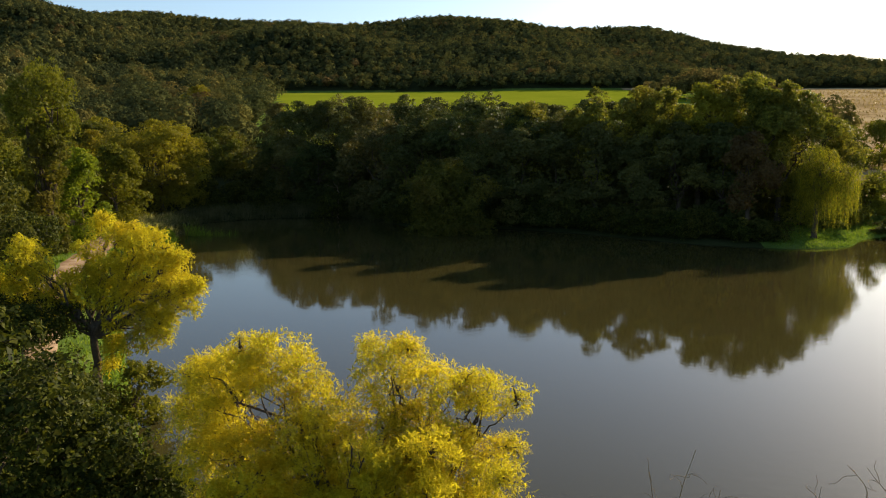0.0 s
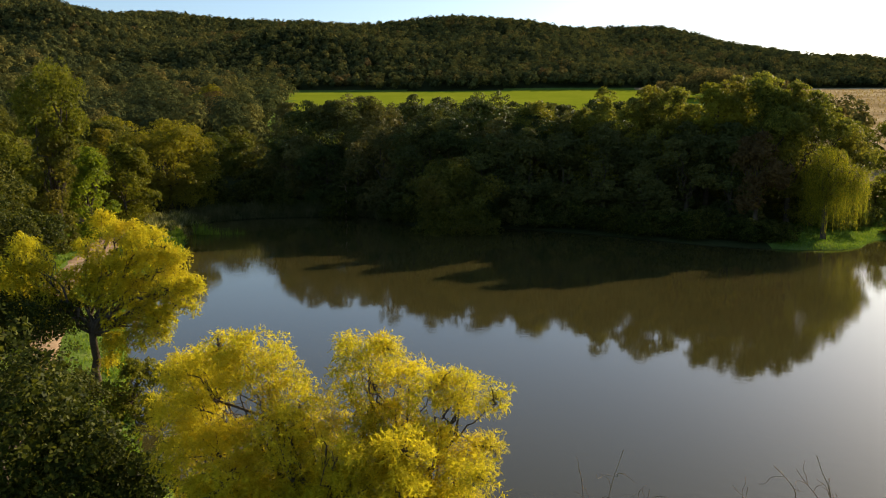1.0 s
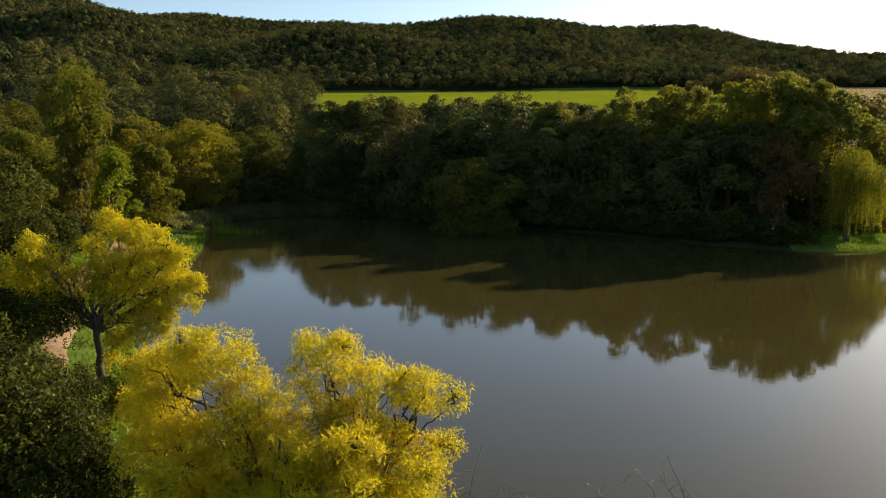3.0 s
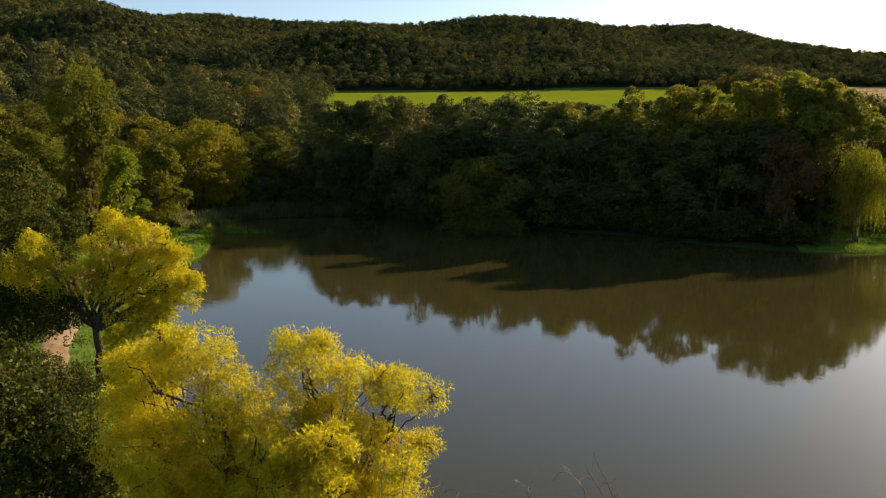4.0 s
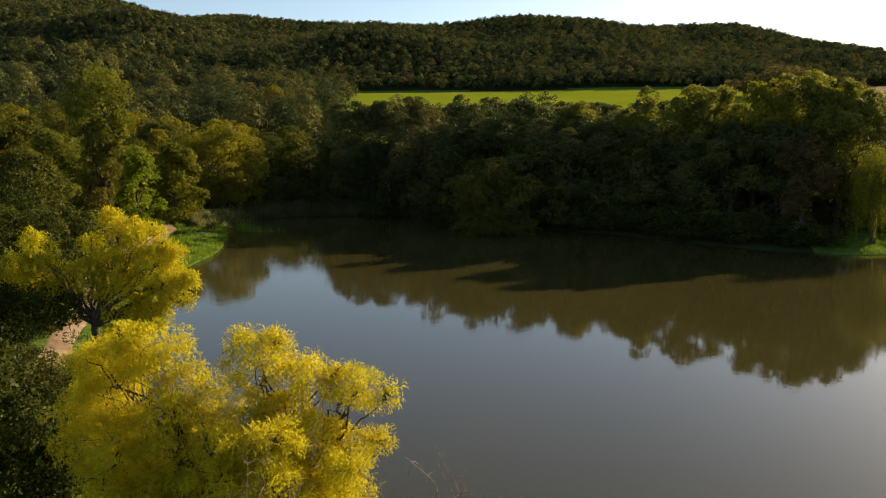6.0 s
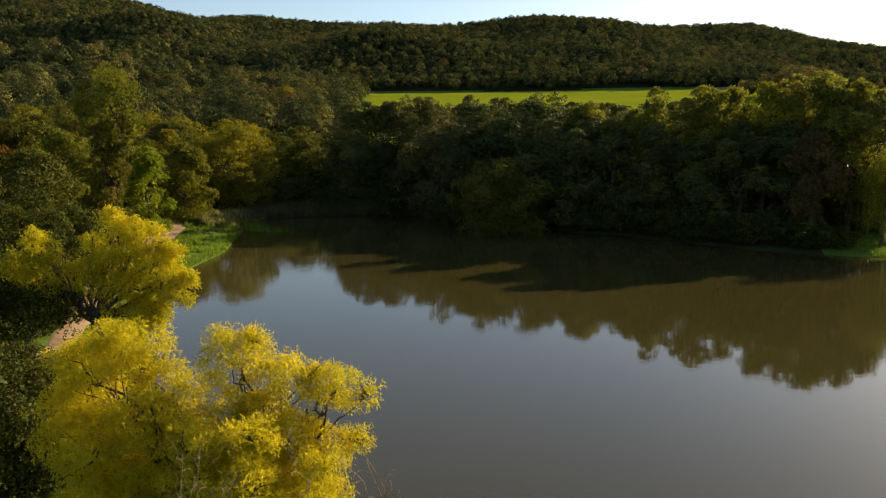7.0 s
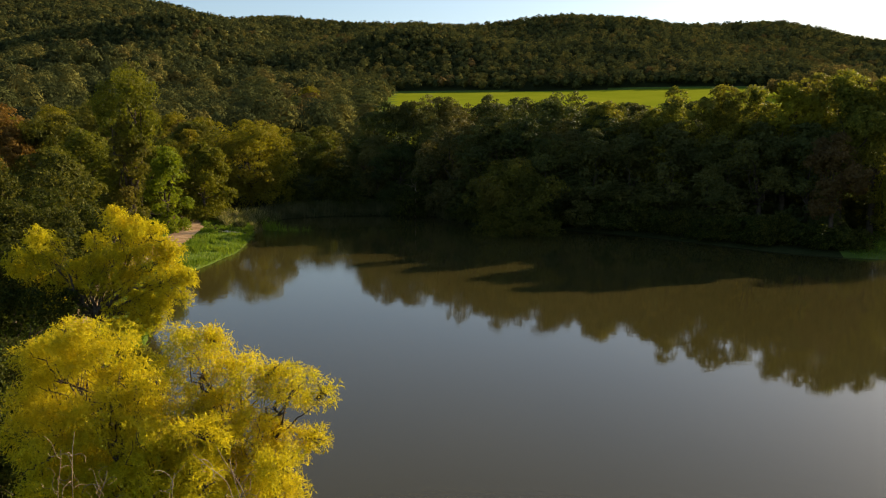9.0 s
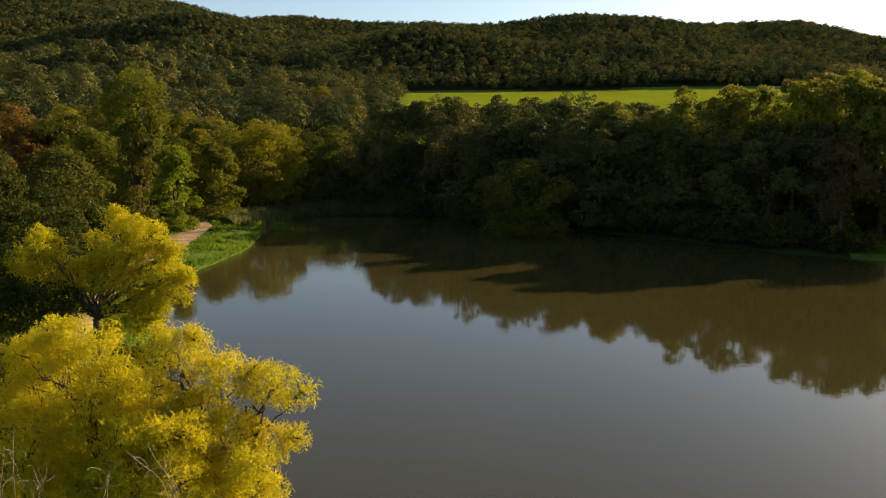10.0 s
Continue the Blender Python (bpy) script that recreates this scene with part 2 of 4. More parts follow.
def tufts(rng, clumps, per, share):
    """Breaks each clump up into smaller tufts over its surface, with a thin core left inside."""
    out = []
    for q in clumps:
        r = np.array(q[3:6] if len(q) >= 6 else (q[3], q[3], q[3] * 0.8))
        m = max(4, int(per * (r[0] ** 0.3)))
        for _ in range(m):
            u = unit(rng.normal(size=3) + np.array((0, 0, 0.35)))
            t = share * rng.uniform(0.7, 1.35)
            out.append((*(np.array(q[:3]) + u * r * (1 - t * 0.55) * rng.uniform(0.75, 1.06)), r[0] * t, r[1] * t, r[2] * t * 0.75))
        out.append((*q[:3], *(r * 0.42)))
    return out


def boughs(rng, c, r, middle, per, share, flat, upright):
    """Tufts on the upper and outer side of each clump: places, radii and the way they face."""
    n = len(c) * per
    i = np.repeat(np.arange(len(c)), per)
    away = unit((c - middle) * np.array((1, 1, 0.6)))
    u = unit(rng.normal(size=(n, 3)) + away[i] * 0.75 + np.array((0, 0, 0.45)))
    t = share * rng.uniform(0.6, 1.4, n)[:, None]
    tc = c[i] + u * r[i] * rng.uniform(0.72, 1.02, n)[:, None]
    tr = r[i] * t * np.array((1, 1, flat * (1 + upright)))
    tc[:, 2] += upright * tr[:, 2] * 0.5
    return tc, tr, unit(u + away[i] * 0.4)


def dome_leaves(rng, c, r, face, n, length, hang, loose=0.42):
    """Leaves laid like scales over the tufts: places, directions and the way they face."""
    w = r[:, 0] * r[:, 1] + r[:, 0] * r[:, 2]
    i = rng.choice(len(c), n, p=w / w.sum())
    u = unit(rng.normal(size=(n, 3)) * 0.9 + face[i] * 0.6 + np.array((0, 0, 0.4)))
    p = c[i] + u * r[i] * (1 - 0.30 * rng.uniform(0, 1, n) ** 2)[:, None] + rng.normal(size=(n, 3)) * length * 0.2
    nrm = unit(u + rng.normal(size=(n, 3)) * loose)
    d = unit(np.cross(nrm, rng.normal(size=(n, 3))) + u * 0.35 + np.array((0, 0, -hang)))
    return p, d, nrm


def strands(rng, clumps, n, k, step, droop, curl, outward=0.7, rise=0.25, shell=0.45, ragged=1.0):
    """Leafy twigs that start in the clumps and bend down: places and directions of their leaves."""
    c = np.array([q[:3] for q in clumps], dtype=float)
    r = np.array([q[3:6] if len(q) >= 6 else (q[3], q[3], q[3] * 0.8) for q in clumps], dtype=float)
    w = r[:, 0] * r[:, 1] + r[:, 0] * r[:, 2]
    i = rng.choice(len(c), n, p=w / w.sum())
    u = unit(rng.normal(size=(n, 3)) + np.array((0, 0, 0.25)))
    p = c[i] + u * r[i] * (rng.uniform(0.0, 1.0, n) ** shell)[:, None]
    d = unit(u * outward + rng.normal(size=(n, 3)) * 0.55 + np.array((0, 0, rise)))
    ps, ds, fs = [], [], []
    out = unit(u + np.array((0, 0, 0.35)))
    length = np.ceil(k * rng.uniform(ragged, 1.0, len(c))[i] * rng.uniform(0.85, 1.0, n))
    for q in range(k):
        p = p + d * step
        d = unit(d + rng.normal(size=(n, 3)) * curl + np.array((0, 0, -droop)))
        on = q < length
        ps.append(p[on])
        ds.append(unit(d + rng.normal(size=(n, 3)) * (0.75 if droop < 0.25 else 0.3))[on])
        fs.append(out[on])
    return np.concatenate(ps), np.concatenate(ds), np.concatenate(fs)


class Tubes:
    """Collects tapered tubes in one mesh."""

    def __init__(self):
        self.v, self.f, self.n = [], [], 0

    def run(self, pts, radii, sides=6):
        pts = np.asarray(pts, dtype=float)
        t = unit(np.gradient(pts, axis=0))
        ref = np.array((0.31, 0.95, 0.05))
        a = unit(np.cross(t, ref))
        b = np.cross(t, a)
        ang = np.linspace(0, 2 * np.pi, sides, endpoint=False)
        ring = pts[:, None] + np.asarray(radii)[:, None, None] * (np.cos(ang)[None, :, None] * a[:, None] + np.sin(ang)[None, :, None] * b[:, None])
        m = len(pts)
        idx = self.n + np.arange(m * sides).reshape(m, sides)
        nxt = np.roll(idx, -1, axis=1)
        self.f.append(np.stack([idx[:-1], nxt[:-1], nxt[1:], idx[1:]], axis=-1).reshape(-1, 4))
        self.v.append(ring.reshape(-1, 3))
        self.n += m * sides
        return self

    def object(self, name, material, parent=None, label="", **tags):
        return mesh_object(name, np.concatenate(self.v), np.concatenate(self.f), material, parent, label, smooth=True, **tags)


def bent(rng, a, b, sag=0.15, wiggle=0.05, m=9):
    """A bent line from a to b that first rises, then leans over."""
    a, b = np.asarray(a, float), np.asarray(b, float)
    ln = np.linalg.norm(b - a)
    mid = (a + b) / 2 + np.array((0, 0, 1.0)) * sag * ln + rng.normal(size=3) * 0.06 * ln
    t = np.linspace(0, 1, m)[:, None]
    p = (1 - t) ** 2 * a + 2 * t * (1 - t) * mid + t ** 2 * b
    w = rng.normal(size=(m, 3)) * wiggle * ln / 3
    w[0] = w[-1] = 0
    return p + w


def tree(name, label, base, clumps, leaf, bark=None, fork=0.3, girth=0.2, seed=1, twigs=1600, k=8, step=0.1, droop=0.05,
         curl=0.25, size=(0.1, 0.015), stems=1, shell=0.45, outward=0.7, rise=0.25, branchlets=5, lean=(0, 0), group="", category="tree", limb_max=99, per=11, share=0.36, ragged=0.6,
         leaves=0, flat=0.8, upright=0.0, hang=0.25, fine_leaf=False, single=False):
    """A tree at base: trunk, limbs that reach into the clumps, thin branches, and a crown of leaves. Clumps lie relative to the base."""
    rng = np.random.default_rng(seed)
    bark = bark or M_BARK
    root = new(name)
    root.location = base
    tagged(root, label, category, group)
    top = max(c[2] for c in clumps)
    forks = []
    for s in range(stems):
        foot = np.array((rng.normal() * 0.25, rng.normal() * 0.2, -0.3)) if stems > 1 else np.array((0, 0, -0.3))
        head = np.array((lean[0] + (rng.normal() * 0.6 if stems > 1 else 0), lean[1] + (rng.normal() * 0.5 if stems > 1 else 0), fork * top))
        line = bent(rng, foot, head, 0.0, 0.03, 8)
        g = girth * (0.75 if stems > 1 else 1.0)
        rad = np.linspace(g, g * 0.72, 8)
        rad[0] = g * 1.45
        stem = Tubes().run(line, rad, 10).object("trunk", bark, root)
        forks.append((head, g * 0.72, stem))
    fine = Tubes()
    for j, c in enumerate(clumps):
        c = np.array(c[:3]), (c[3] if len(c) > 3 else 1.0)
        head, g, stem = min(forks, key=lambda q: np.linalg.norm(q[0][:2] - c[0][:2]))
        if j < limb_max:
            line = bent(rng, head - np.array((0, 0, 0.05)), c[0], 0.12, 0.10, 10)
            r0 = g * rng.uniform(0.42, 0.62)
            Tubes().run(line, np.linspace(r0, max(0.012, r0 * 0.2), 10), 7).object("limb", bark, stem)
        for _ in range(branchlets):
            start = line[rng.integers(4, 9)] if j < limb_max else c[0]
            u = unit(rng.normal(size=3) + np.array((0, 0, 0.3)))
            end = c[0] + u * c[1] * rng.uniform(0.6, 0.95)
            kink, thin = bent(rng, start, end, 0.08, 0.16 if single else 0.14, 8), np.linspace(max(0.014, girth * 0.10), 0.005, 8)
            if single:
                Tubes().run(kink, thin, 5).object("branch", bark, root)
            else:
                fine.run(kink, thin, 4)
    if fine.n:
        fine.object("twigwork", bark, root, kind="stuff")
    if leaves:
        cc = np.array([q[:3] for q in clumps], dtype=float)
        cr = np.array([q[3:6] if len(q) >= 6 else (q[3], q[3], q[3] * 0.8) for q in clumps], dtype=float)
        middle = np.array((0, 0, cc[:, 2].mean() * 0.8))
        tc, tr, tf = boughs(rng, cc, cr, middle, per, share, flat, upright)
        p, d, face = dome_leaves(rng, tc, tr, tf, leaves, size[0], hang)
        v, f = leaf_tris(p, d, size[0], size[1], rng, face) if fine_leaf else leaf_quads(p, d, size[0], size[1], rng, face)
        deep = max(200, leaves // 9)
        i = rng.choice(len(cc), deep, p=(cr[:, 0] ** 2) / (cr[:, 0] ** 2).sum())
        u = unit(rng.normal(size=(deep, 3)))
        pi = cc[i] + u * cr[i] * rng.uniform(0.3, 0.85, deep)[:, None]
        vi, fi = (leaf_tris if fine_leaf else leaf_quads)(pi, rng.normal(size=(deep, 3)), size[0] * 2.0, size[1] * 2.2, rng, u)
        v, f = np.concatenate([v, vi]), np.concatenate([f, fi + len(v)])
    else:
        p, d, face = strands(rng, tufts(rng, clumps, per, share), twigs, k, step, droop, curl, outward, rise, shell, ragged)
        v, f = leaf_tris(p, d, size[0], size[1], rng, face)
    mesh_object("crown", v, f, leaf, root, kind="stuff")
    return root


def crown_clumps(rng, rx, ry, low, high, count, size):
    """Clumps spread over an uneven egg between two heights."""
    mid, rz = (low + high) / 2, (high - low) / 2
    out = []
    for i in range(count):
        u = unit(rng.normal(size=3) + np.array((0, 0, 0.15)))
        f = rng.uniform(0.45, 0.98)
        s = size * rng.uniform(0.6, 1.3)
        out.append((u[0] * rx * f, u[1] * ry * f, mid + u[2] * (rz - s * 0.6) * rng.uniform(0.7, 1.0), s, s, s * 0.8))
    for i in range(7 if low < 0.1 * high else 0):
        a = i * 0.9 + rng.uniform(0, 0.5)
        out.append((np.cos(a) * rx * 0.62, np.sin(a) * ry * 0.62, low + size * 0.75, size, size, size * 0.9))
    out.append((0, 0, high - size * 0.8, size, size, size * 0.8))
    out.append((0, 0, mid, rx * 0.62, ry * 0.62, rz * 0.7))
    return out


# ---------------------------------------------------------------- the lie of the land
def smooth_ring(pts, n=5):
    p = np.array(pts, float)
    a, b, c, d = np.roll(p, 1, 0), p, np.roll(p, -1, 0), np.roll(p, -2, 0)
    out = []
    for t in np.arange(n) / n:
        out.append(0.5 * (2 * b + (c - a) * t + (2 * a - 5 * b + 4 * c - d) * t * t + (3 * b - a - 3 * c + d) * t ** 3))
    return np.stack(out, 1).reshape(-1, 2)


SHORE = smooth_ring([(100, 5), (40, 7), (10, 9), (3, 12), (-3, 17), (-10.3, 24), (-14.3, 30.5), (-18, 36.8), (-22.5, 45), (-27.5, 54), (-29.5, 64), (-31, 71),
                     (-35.5, 82), (-38.5, 87.5), (-42, 94), (-38, 103), (-30, 107.5), (-21, 109), (-14, 101), (-9, 96), (-1, 97), (8, 94),
                     (15, 89.5), (23, 84), (32, 81.5), (38, 83.3), (44, 91), (60, 99), (95, 104), (140, 82), (145, 20)])


def shore_distance(x, y):
    """Metres from the shore, negative on the water."""
    x, y = np.asarray(x, float), np.asarray(y, float)
    a, b = SHORE, np.roll(SHORE, -1, 0)
    best = np.full(x.shape, 1e9)
    inside = np.zeros(x.shape, bool)
    for (ax, ay), (bx, by) in zip(a, b):
        dx, dy = bx - ax, by - ay
        t = np.clip(((x - ax) * dx + (y - ay) * dy) / (dx * dx + dy * dy + 1e-12), 0, 1)
        best = np.minimum(best, (x - ax - t * dx) ** 2 + (y - ay - t * dy) ** 2)
        cross = ((ay > y) != (by > y)) & (x < dx * (y - ay) / (dy if abs(dy) > 1e-9 else 1e-9) + ax)
        inside ^= cross
    return np.where(inside, -1, 1) * np.sqrt(best)


RIDGE_X = [-1300, -1000, -800, -725, -690, -640, -600, -545, -440, -347, -263, -226, -153, -88, 10, 110, 154, 207, 268, 336, 403, 433, 700, 1200]
RIDGE_Z = [244, 236, 212, 200, 195, 190, 181, 170, 161, 156, 148, 150, 152, 153, 148, 139, 135, 126, 114, 104, 96, 86, 66, 56]


def land(x, y):
    x, y = np.asarray(x, float), np.asarray(y, float)
    sd = shore_distance(x, y)
    bank = np.where(sd > 0, 0.55 * (1 - np.exp(-np.maximum(sd, 0) / 1.6)), np.maximum(sd * 0.35, -1.6))
    rise = 0.1 * np.maximum(0, np.minimum(y, 505) - 103) * np.clip(sd / 12, 0, 1)
    left = 0.05 * np.maximum(0, -x - 48) * np.clip(sd / 12, 0, 1) * np.clip((160 - y) / 60, 0, 1)
    dam = 1.0 * np.clip((9 - y) / 5, 0, 1) * np.clip(sd / 4, 0, 1)
    t = np.clip((y - 505) / 495, 0, 1)
    ridge = np.interp(x * 1000 / np.maximum(y, 500), RIDGE_X, RIDGE_Z)
    hill = (ridge - 41) * (t ** 0.92) * np.where(y > 1000, np.clip(1 - (y - 1000) / 2500, 0.3, 1), 1)
    roll = 3.0 * np.sin(x * 0.021 + 1.0) * np.sin(y * 0.017) * np.clip((y - 480) / 150, 0, 1)
    spur = 18.0 * np.exp(-((x + 430) / 150) ** 2 - ((y - 640) / 110) ** 2) + 14.0 * np.exp(-((x + 170) / 90) ** 2 - ((y - 640) / 60) ** 2)
    gully = 7.0 * np.sin(x * 0.030 + 1.3 * np.sin(y * 0.006) + y * 0.004) * np.clip((y - 540) / 150, 0, 1) * np.clip((1040 - y) / 150, 0, 1)
    off = np.clip((-x - 0.30 * y - 25) / 120, 0, 1) * np.clip((y - 150) / 150, 0, 1) * np.clip((700 - y) / 200, 0, 1)
    valley = off * (13 + 5 * np.sin(x * 0.045 + y * 0.02) + 4 * np.sin(y * 0.05 - x * 0.017))
    return valley + bank + rise + left + dam + hill + roll + spur + gully


def axis(*spans):
    out = []
    for a, b, s in spans:
        out.extend(np.arange(a, b, s))
    return np.array(out + [spans[-1][1]])


gx = axis((-4000, -1400, 260), (-1400, -280, 28), (-280, -70, 7), (-70, 62, 1.1), (62, 280, 7), (280, 1400, 28), (1400, 4000, 260))
gy = axis((-2500, -200, 230), (-200, -20, 15), (-20, 125, 1.1), (125, 520, 6), (520, 1100, 14), (1100, 4500, 170))
X, Y = np.meshgrid(gx, gy)
Z = land(X, Y)


def in_field(x, y):
    return (y > 180) & (y < 500 + 4 * np.sin(x * 0.05)) & (x > -0.30 * y - 3) & (x < 0.21 * y + 2)


def in_dry(x, y):
    return (y > 120) & (y < 505) & (x > 0.30 * y + 8)


def in_woods(x, y):
    edge = 8 * np.sin(x * 0.04 + y * 0.013)
    return ((y > 507 + edge * 0.5) | ((y > 135) & (x < -0.30 * y - 10 + edge * 0.3))) & ~in_field(x, y)


ny, nx = X.shape
ids = np.arange(ny * nx).reshape(ny, nx)
gf = np.stack([ids[:-1, :-1], ids[:-1, 1:], ids[1:, 1:], ids[1:, :-1]], -1).reshape(-1, 4)
ground = mesh_object("ground", np.stack([X, Y, Z], -1).reshape(-1, 3), gf, [M_GRASS, M_FIELD, M_DRY, M_FLOOR, M_MUD],
                     label="grassy banks, sown field, dry meadow and wooded slope", smooth=True, kind="structure", category="ground")
cx = (X[:-1, :-1] + X[1:, 1:]).ravel() / 2
cy = (Y[:-1, :-1] + Y[1:, 1:]).ravel() / 2
cs = shore_distance(cx, cy)
slot = np.zeros(len(gf), np.int32)
slot[in_woods(cx, cy) | (cy > 507)] = 3
slot[(cx < -52) & (cy < 140)] = 3
slot[(cx < -30) & (cy > 97) & (cy < 135)] = 3
# grass strip in the grove's shade: darkened with the floor colour
slot[(cy > 80) & (cy < 130) & (cx > -45) & (cx < 29) & (cs > -2.5)] = 3
slot[(cy > 120) & (cy <= 190) & (cx < 0.25 * cy)] = 3
slot[in_field(cx, cy)] = 1
slot[in_dry(cx, cy)] = 2
slot[(cy > 499) & (cy < 508) & (cx > 70) & (cx < 260)] = 2
slot[(cs < -0.3) & (cx < -30) | (cs < -2.5)] = 4
ground.data.polygons.foreach_set("material_index", slot)

water = mesh_object("water", [(-60, 2, 0), (150, 2, 0), (150, 118, 0), (-60, 118, 0)], [(0, 1, 2, 3)], M_WATER,
                    label="still murky pond with faint ripples", kind="structure", category="water")


def spot(x, y, lift=0.0):
    return (x, y, float(land(np.array([x]), np.array([y]))[0]) + lift)


# the dirt track along the bank
track = np.array([(-15.5, 12), (-15.6, 24), (-19.3, 31.0), (-24.3, 39.4), (-32.8, 53.5), (-37.9, 68), (-41.3, 76), (-45.5, 85), (-53, 93), (-66, 97)], float)
tt = np.linspace(0, len(track) - 1, 70)
tx = np.interp(tt, np.arange(len(track)), track[:, 0])
ty = np.interp(tt, np.arange(len(track)), track[:, 1])
for _ in range(6):
    tx[1:-1] = (tx[:-2] + 2 * tx[1:-1] + tx[2:]) / 4
    ty[1:-1] = (ty[:-2] + 2 * ty[1:-1] + ty[2:]) / 4
tn = unit(np.stack([-np.gradient(ty), np.gradient(tx)], -1))
cross = np.linspace(-1, 1, 9)
reach = np.clip((ty - 48) / 20, 0, 1)[:, None] * 0.75 + 0.85
wob = 1 + 0.14 * np.sin(np.arange(70) * 0.9) + 0.08 * np.sin(np.arange(70) * 2.3)
px = tx[:, None] + tn[:, 0:1] * cross * reach * wob[:, None]
py = ty[:, None] + tn[:, 1:2] * cross * reach * wob[:, None]
pz = land(px, py) + 0.06 - 0.07 * np.abs(cross)[None, :] ** 6 - 0.03 * np.exp(-((np.abs(cross) - 0.5) / 0.16) ** 2)[None, :]
pid = np.arange(70 * 9).reshape(70, 9)
mesh_object("path", np.stack([px, py, pz], -1).reshape(-1, 3), np.stack([pid[:-1, :-1], pid[:-1, 1:], pid[1:, 1:], pid[1:, :-1]], -1).reshape(-1, 4),
            M_DIRT, label="worn reddish dirt track along the bank", smooth=True, kind="structure", category="path")

# ---------------------------------------------------------------- near yellow willow
near = [(0.25, 0.3, 6.95, 0.85), (1.05, 0.6, 6.4, 0.75), (2.2, 1.0, 6.15, 0.72), (2.0, 0.7, 4.9, 0.7), (1.3, 0.2, 5.3, 0.85), (-2.0, -0.1, 7.0, 0.95),
        (-3.0, -0.2, 6.65, 0.85), (-1.1, 0.0, 6.25, 0.75), (-2.6, -0.8, 5.3, 1.05), (-1.1, -0.8, 5.1, 1.0), (0.4, -0.6, 4.5, 1.0), (-3.35, -0.4, 5.8, 0.8),
        (-2.2, -1.0, 4.0, 1.0), (1.6, 0.1, 3.9, 0.8), (0.1, 0.2, 5.75, 0.65), (-0.4, -1.0, 3.6, 0.85), (-1.4, -1.2, 4.4, 0.8), (1.2, -0.3, 4.2, 0.9), (2.0, 0.5, 3.8, 0.7), (1.2, 0.3, 3.0, 0.7), (1.0, -0.5, 3.3, 0.8), (0.3, -0.2, 5.0, 0.75), (-0.6, -0.4, 4.4, 0.8), (-1.9, -0.5, 4.6, 0.9), (0.9, 0.2, 4.7, 0.7),
        (-4.0, 1.2, 5.7, 0.85), (-3.6, 0.6, 4.8, 0.7), (-3.3, 0.4, 3.8, 0.7), (-3.6, 0.6, 6.5, 0.75), (-0.8, -0.2, 5.5, 0.75), (0.8, 0.2, 5.7, 0.7), (-0.2, -0.5, 3.0, 0.9), (-1.6, -0.8, 3.1, 0.9),
        (-1.4, -0.9, 5.95, 0.7), (0.0, -1.2, 5.65, 0.6), (1.2, -1.2, 5.75, 0.6), (0.1, -1.4, 4.85, 0.7), (1.3, -1.4, 4.85, 0.75), (2.5, -0.6, 5.0, 0.6), (-2.1, -1.6, 5.1, 0.7),
        (-2.6, -0.2, 7.35, 0.4), (0.6, 0.3, 7.3, 0.35), (2.8, 1.0, 6.1, 0.4), (2.65, 0.8, 5.1, 0.4), (1.7, 0.8, 6.5, 0.35), (-3.7, 0.0, 6.7, 0.4)]
tree("willow_tree", "yellowing curly willow leaning over the water", spot(0.0, 13.2), near, L_YELLOW, fork=0.2, girth=0.27, seed=11, twigs=60000, k=6, step=0.035,
     droop=0.25, curl=0.5, size=(0.066, 0.0105), stems=3, branchlets=6, limb_max=35, single=True, per=44, share=0.19, ragged=0.5, shell=0.3)

# ---------------------------------------------------------------- second yellow willow by the track
mid = [(-0.9, 3.0, 7.3, 0.75), (0.5, 2.0, 6.9, 0.9), (1.8, 1.7, 6.7, 1.0), (2.4, 1.4, 5.7, 1.1), (3.3, 1.3, 4.7, 0.95), (3.9, 1.4, 4.6, 0.7), (1.1, 1.2, 5.6, 1.1), (0.0, 1.2, 5.6, 0.9),
       (-3.0, 0.2, 6.3, 0.95), (-3.7, 0.0, 5.5, 0.95), (-2.4, 0.1, 5.5, 0.7), (-0.3, 0.3, 4.5, 0.75), (1.6, 0.8, 4.5, 0.95), (2.5, 0.9, 3.9, 0.8), (0.7, 0.4, 3.4, 0.6), (0.75, 0.3, 2.5, 0.5), (-1.4, 0.4, 5.1, 0.7),
       (-0.6, 0.8, 5.2, 0.8), (-2.0, 0.0, 4.5, 0.7), (0.5, 0.8, 4.5, 0.9), (-0.9, 1.6, 6.3, 0.7), (-3.3, -0.1, 4.7, 0.75), (2.7, 1.0, 3.1, 0.7), (2.0, 0.8, 3.5, 0.8), (1.4, 0.5, 3.2, 0.6), (-1.2, 0.2, 4.2, 0.5), (3.1, 1.6, 5.9, 0.8),
       (2.8, 0.4, 3.4, 0.7), (2.3, 0.1, 2.6, 0.6), (2.9, 0.5, 2.7, 0.5), (1.2, -0.3, 2.3, 0.55), (1.7, -0.1, 2.7, 0.5), (-2.4, 0.0, 3.5, 0.6), (-3.4, 0.2, 3.9, 0.6), (3.4, 0.9, 3.9, 0.6), (0.9, -0.2, 1.6, 0.45),
       (-0.9, 3.0, 7.6, 0.45), (1.2, 1.8, 7.3, 0.45), (-3.2, 0.2, 6.9, 0.4), (4.2, 1.4, 5.0, 0.4), (4.1, 1.4, 3.8, 0.4), (2.8, 1.4, 6.5, 0.45), (-4.4, 0.0, 5.0, 0.45)]
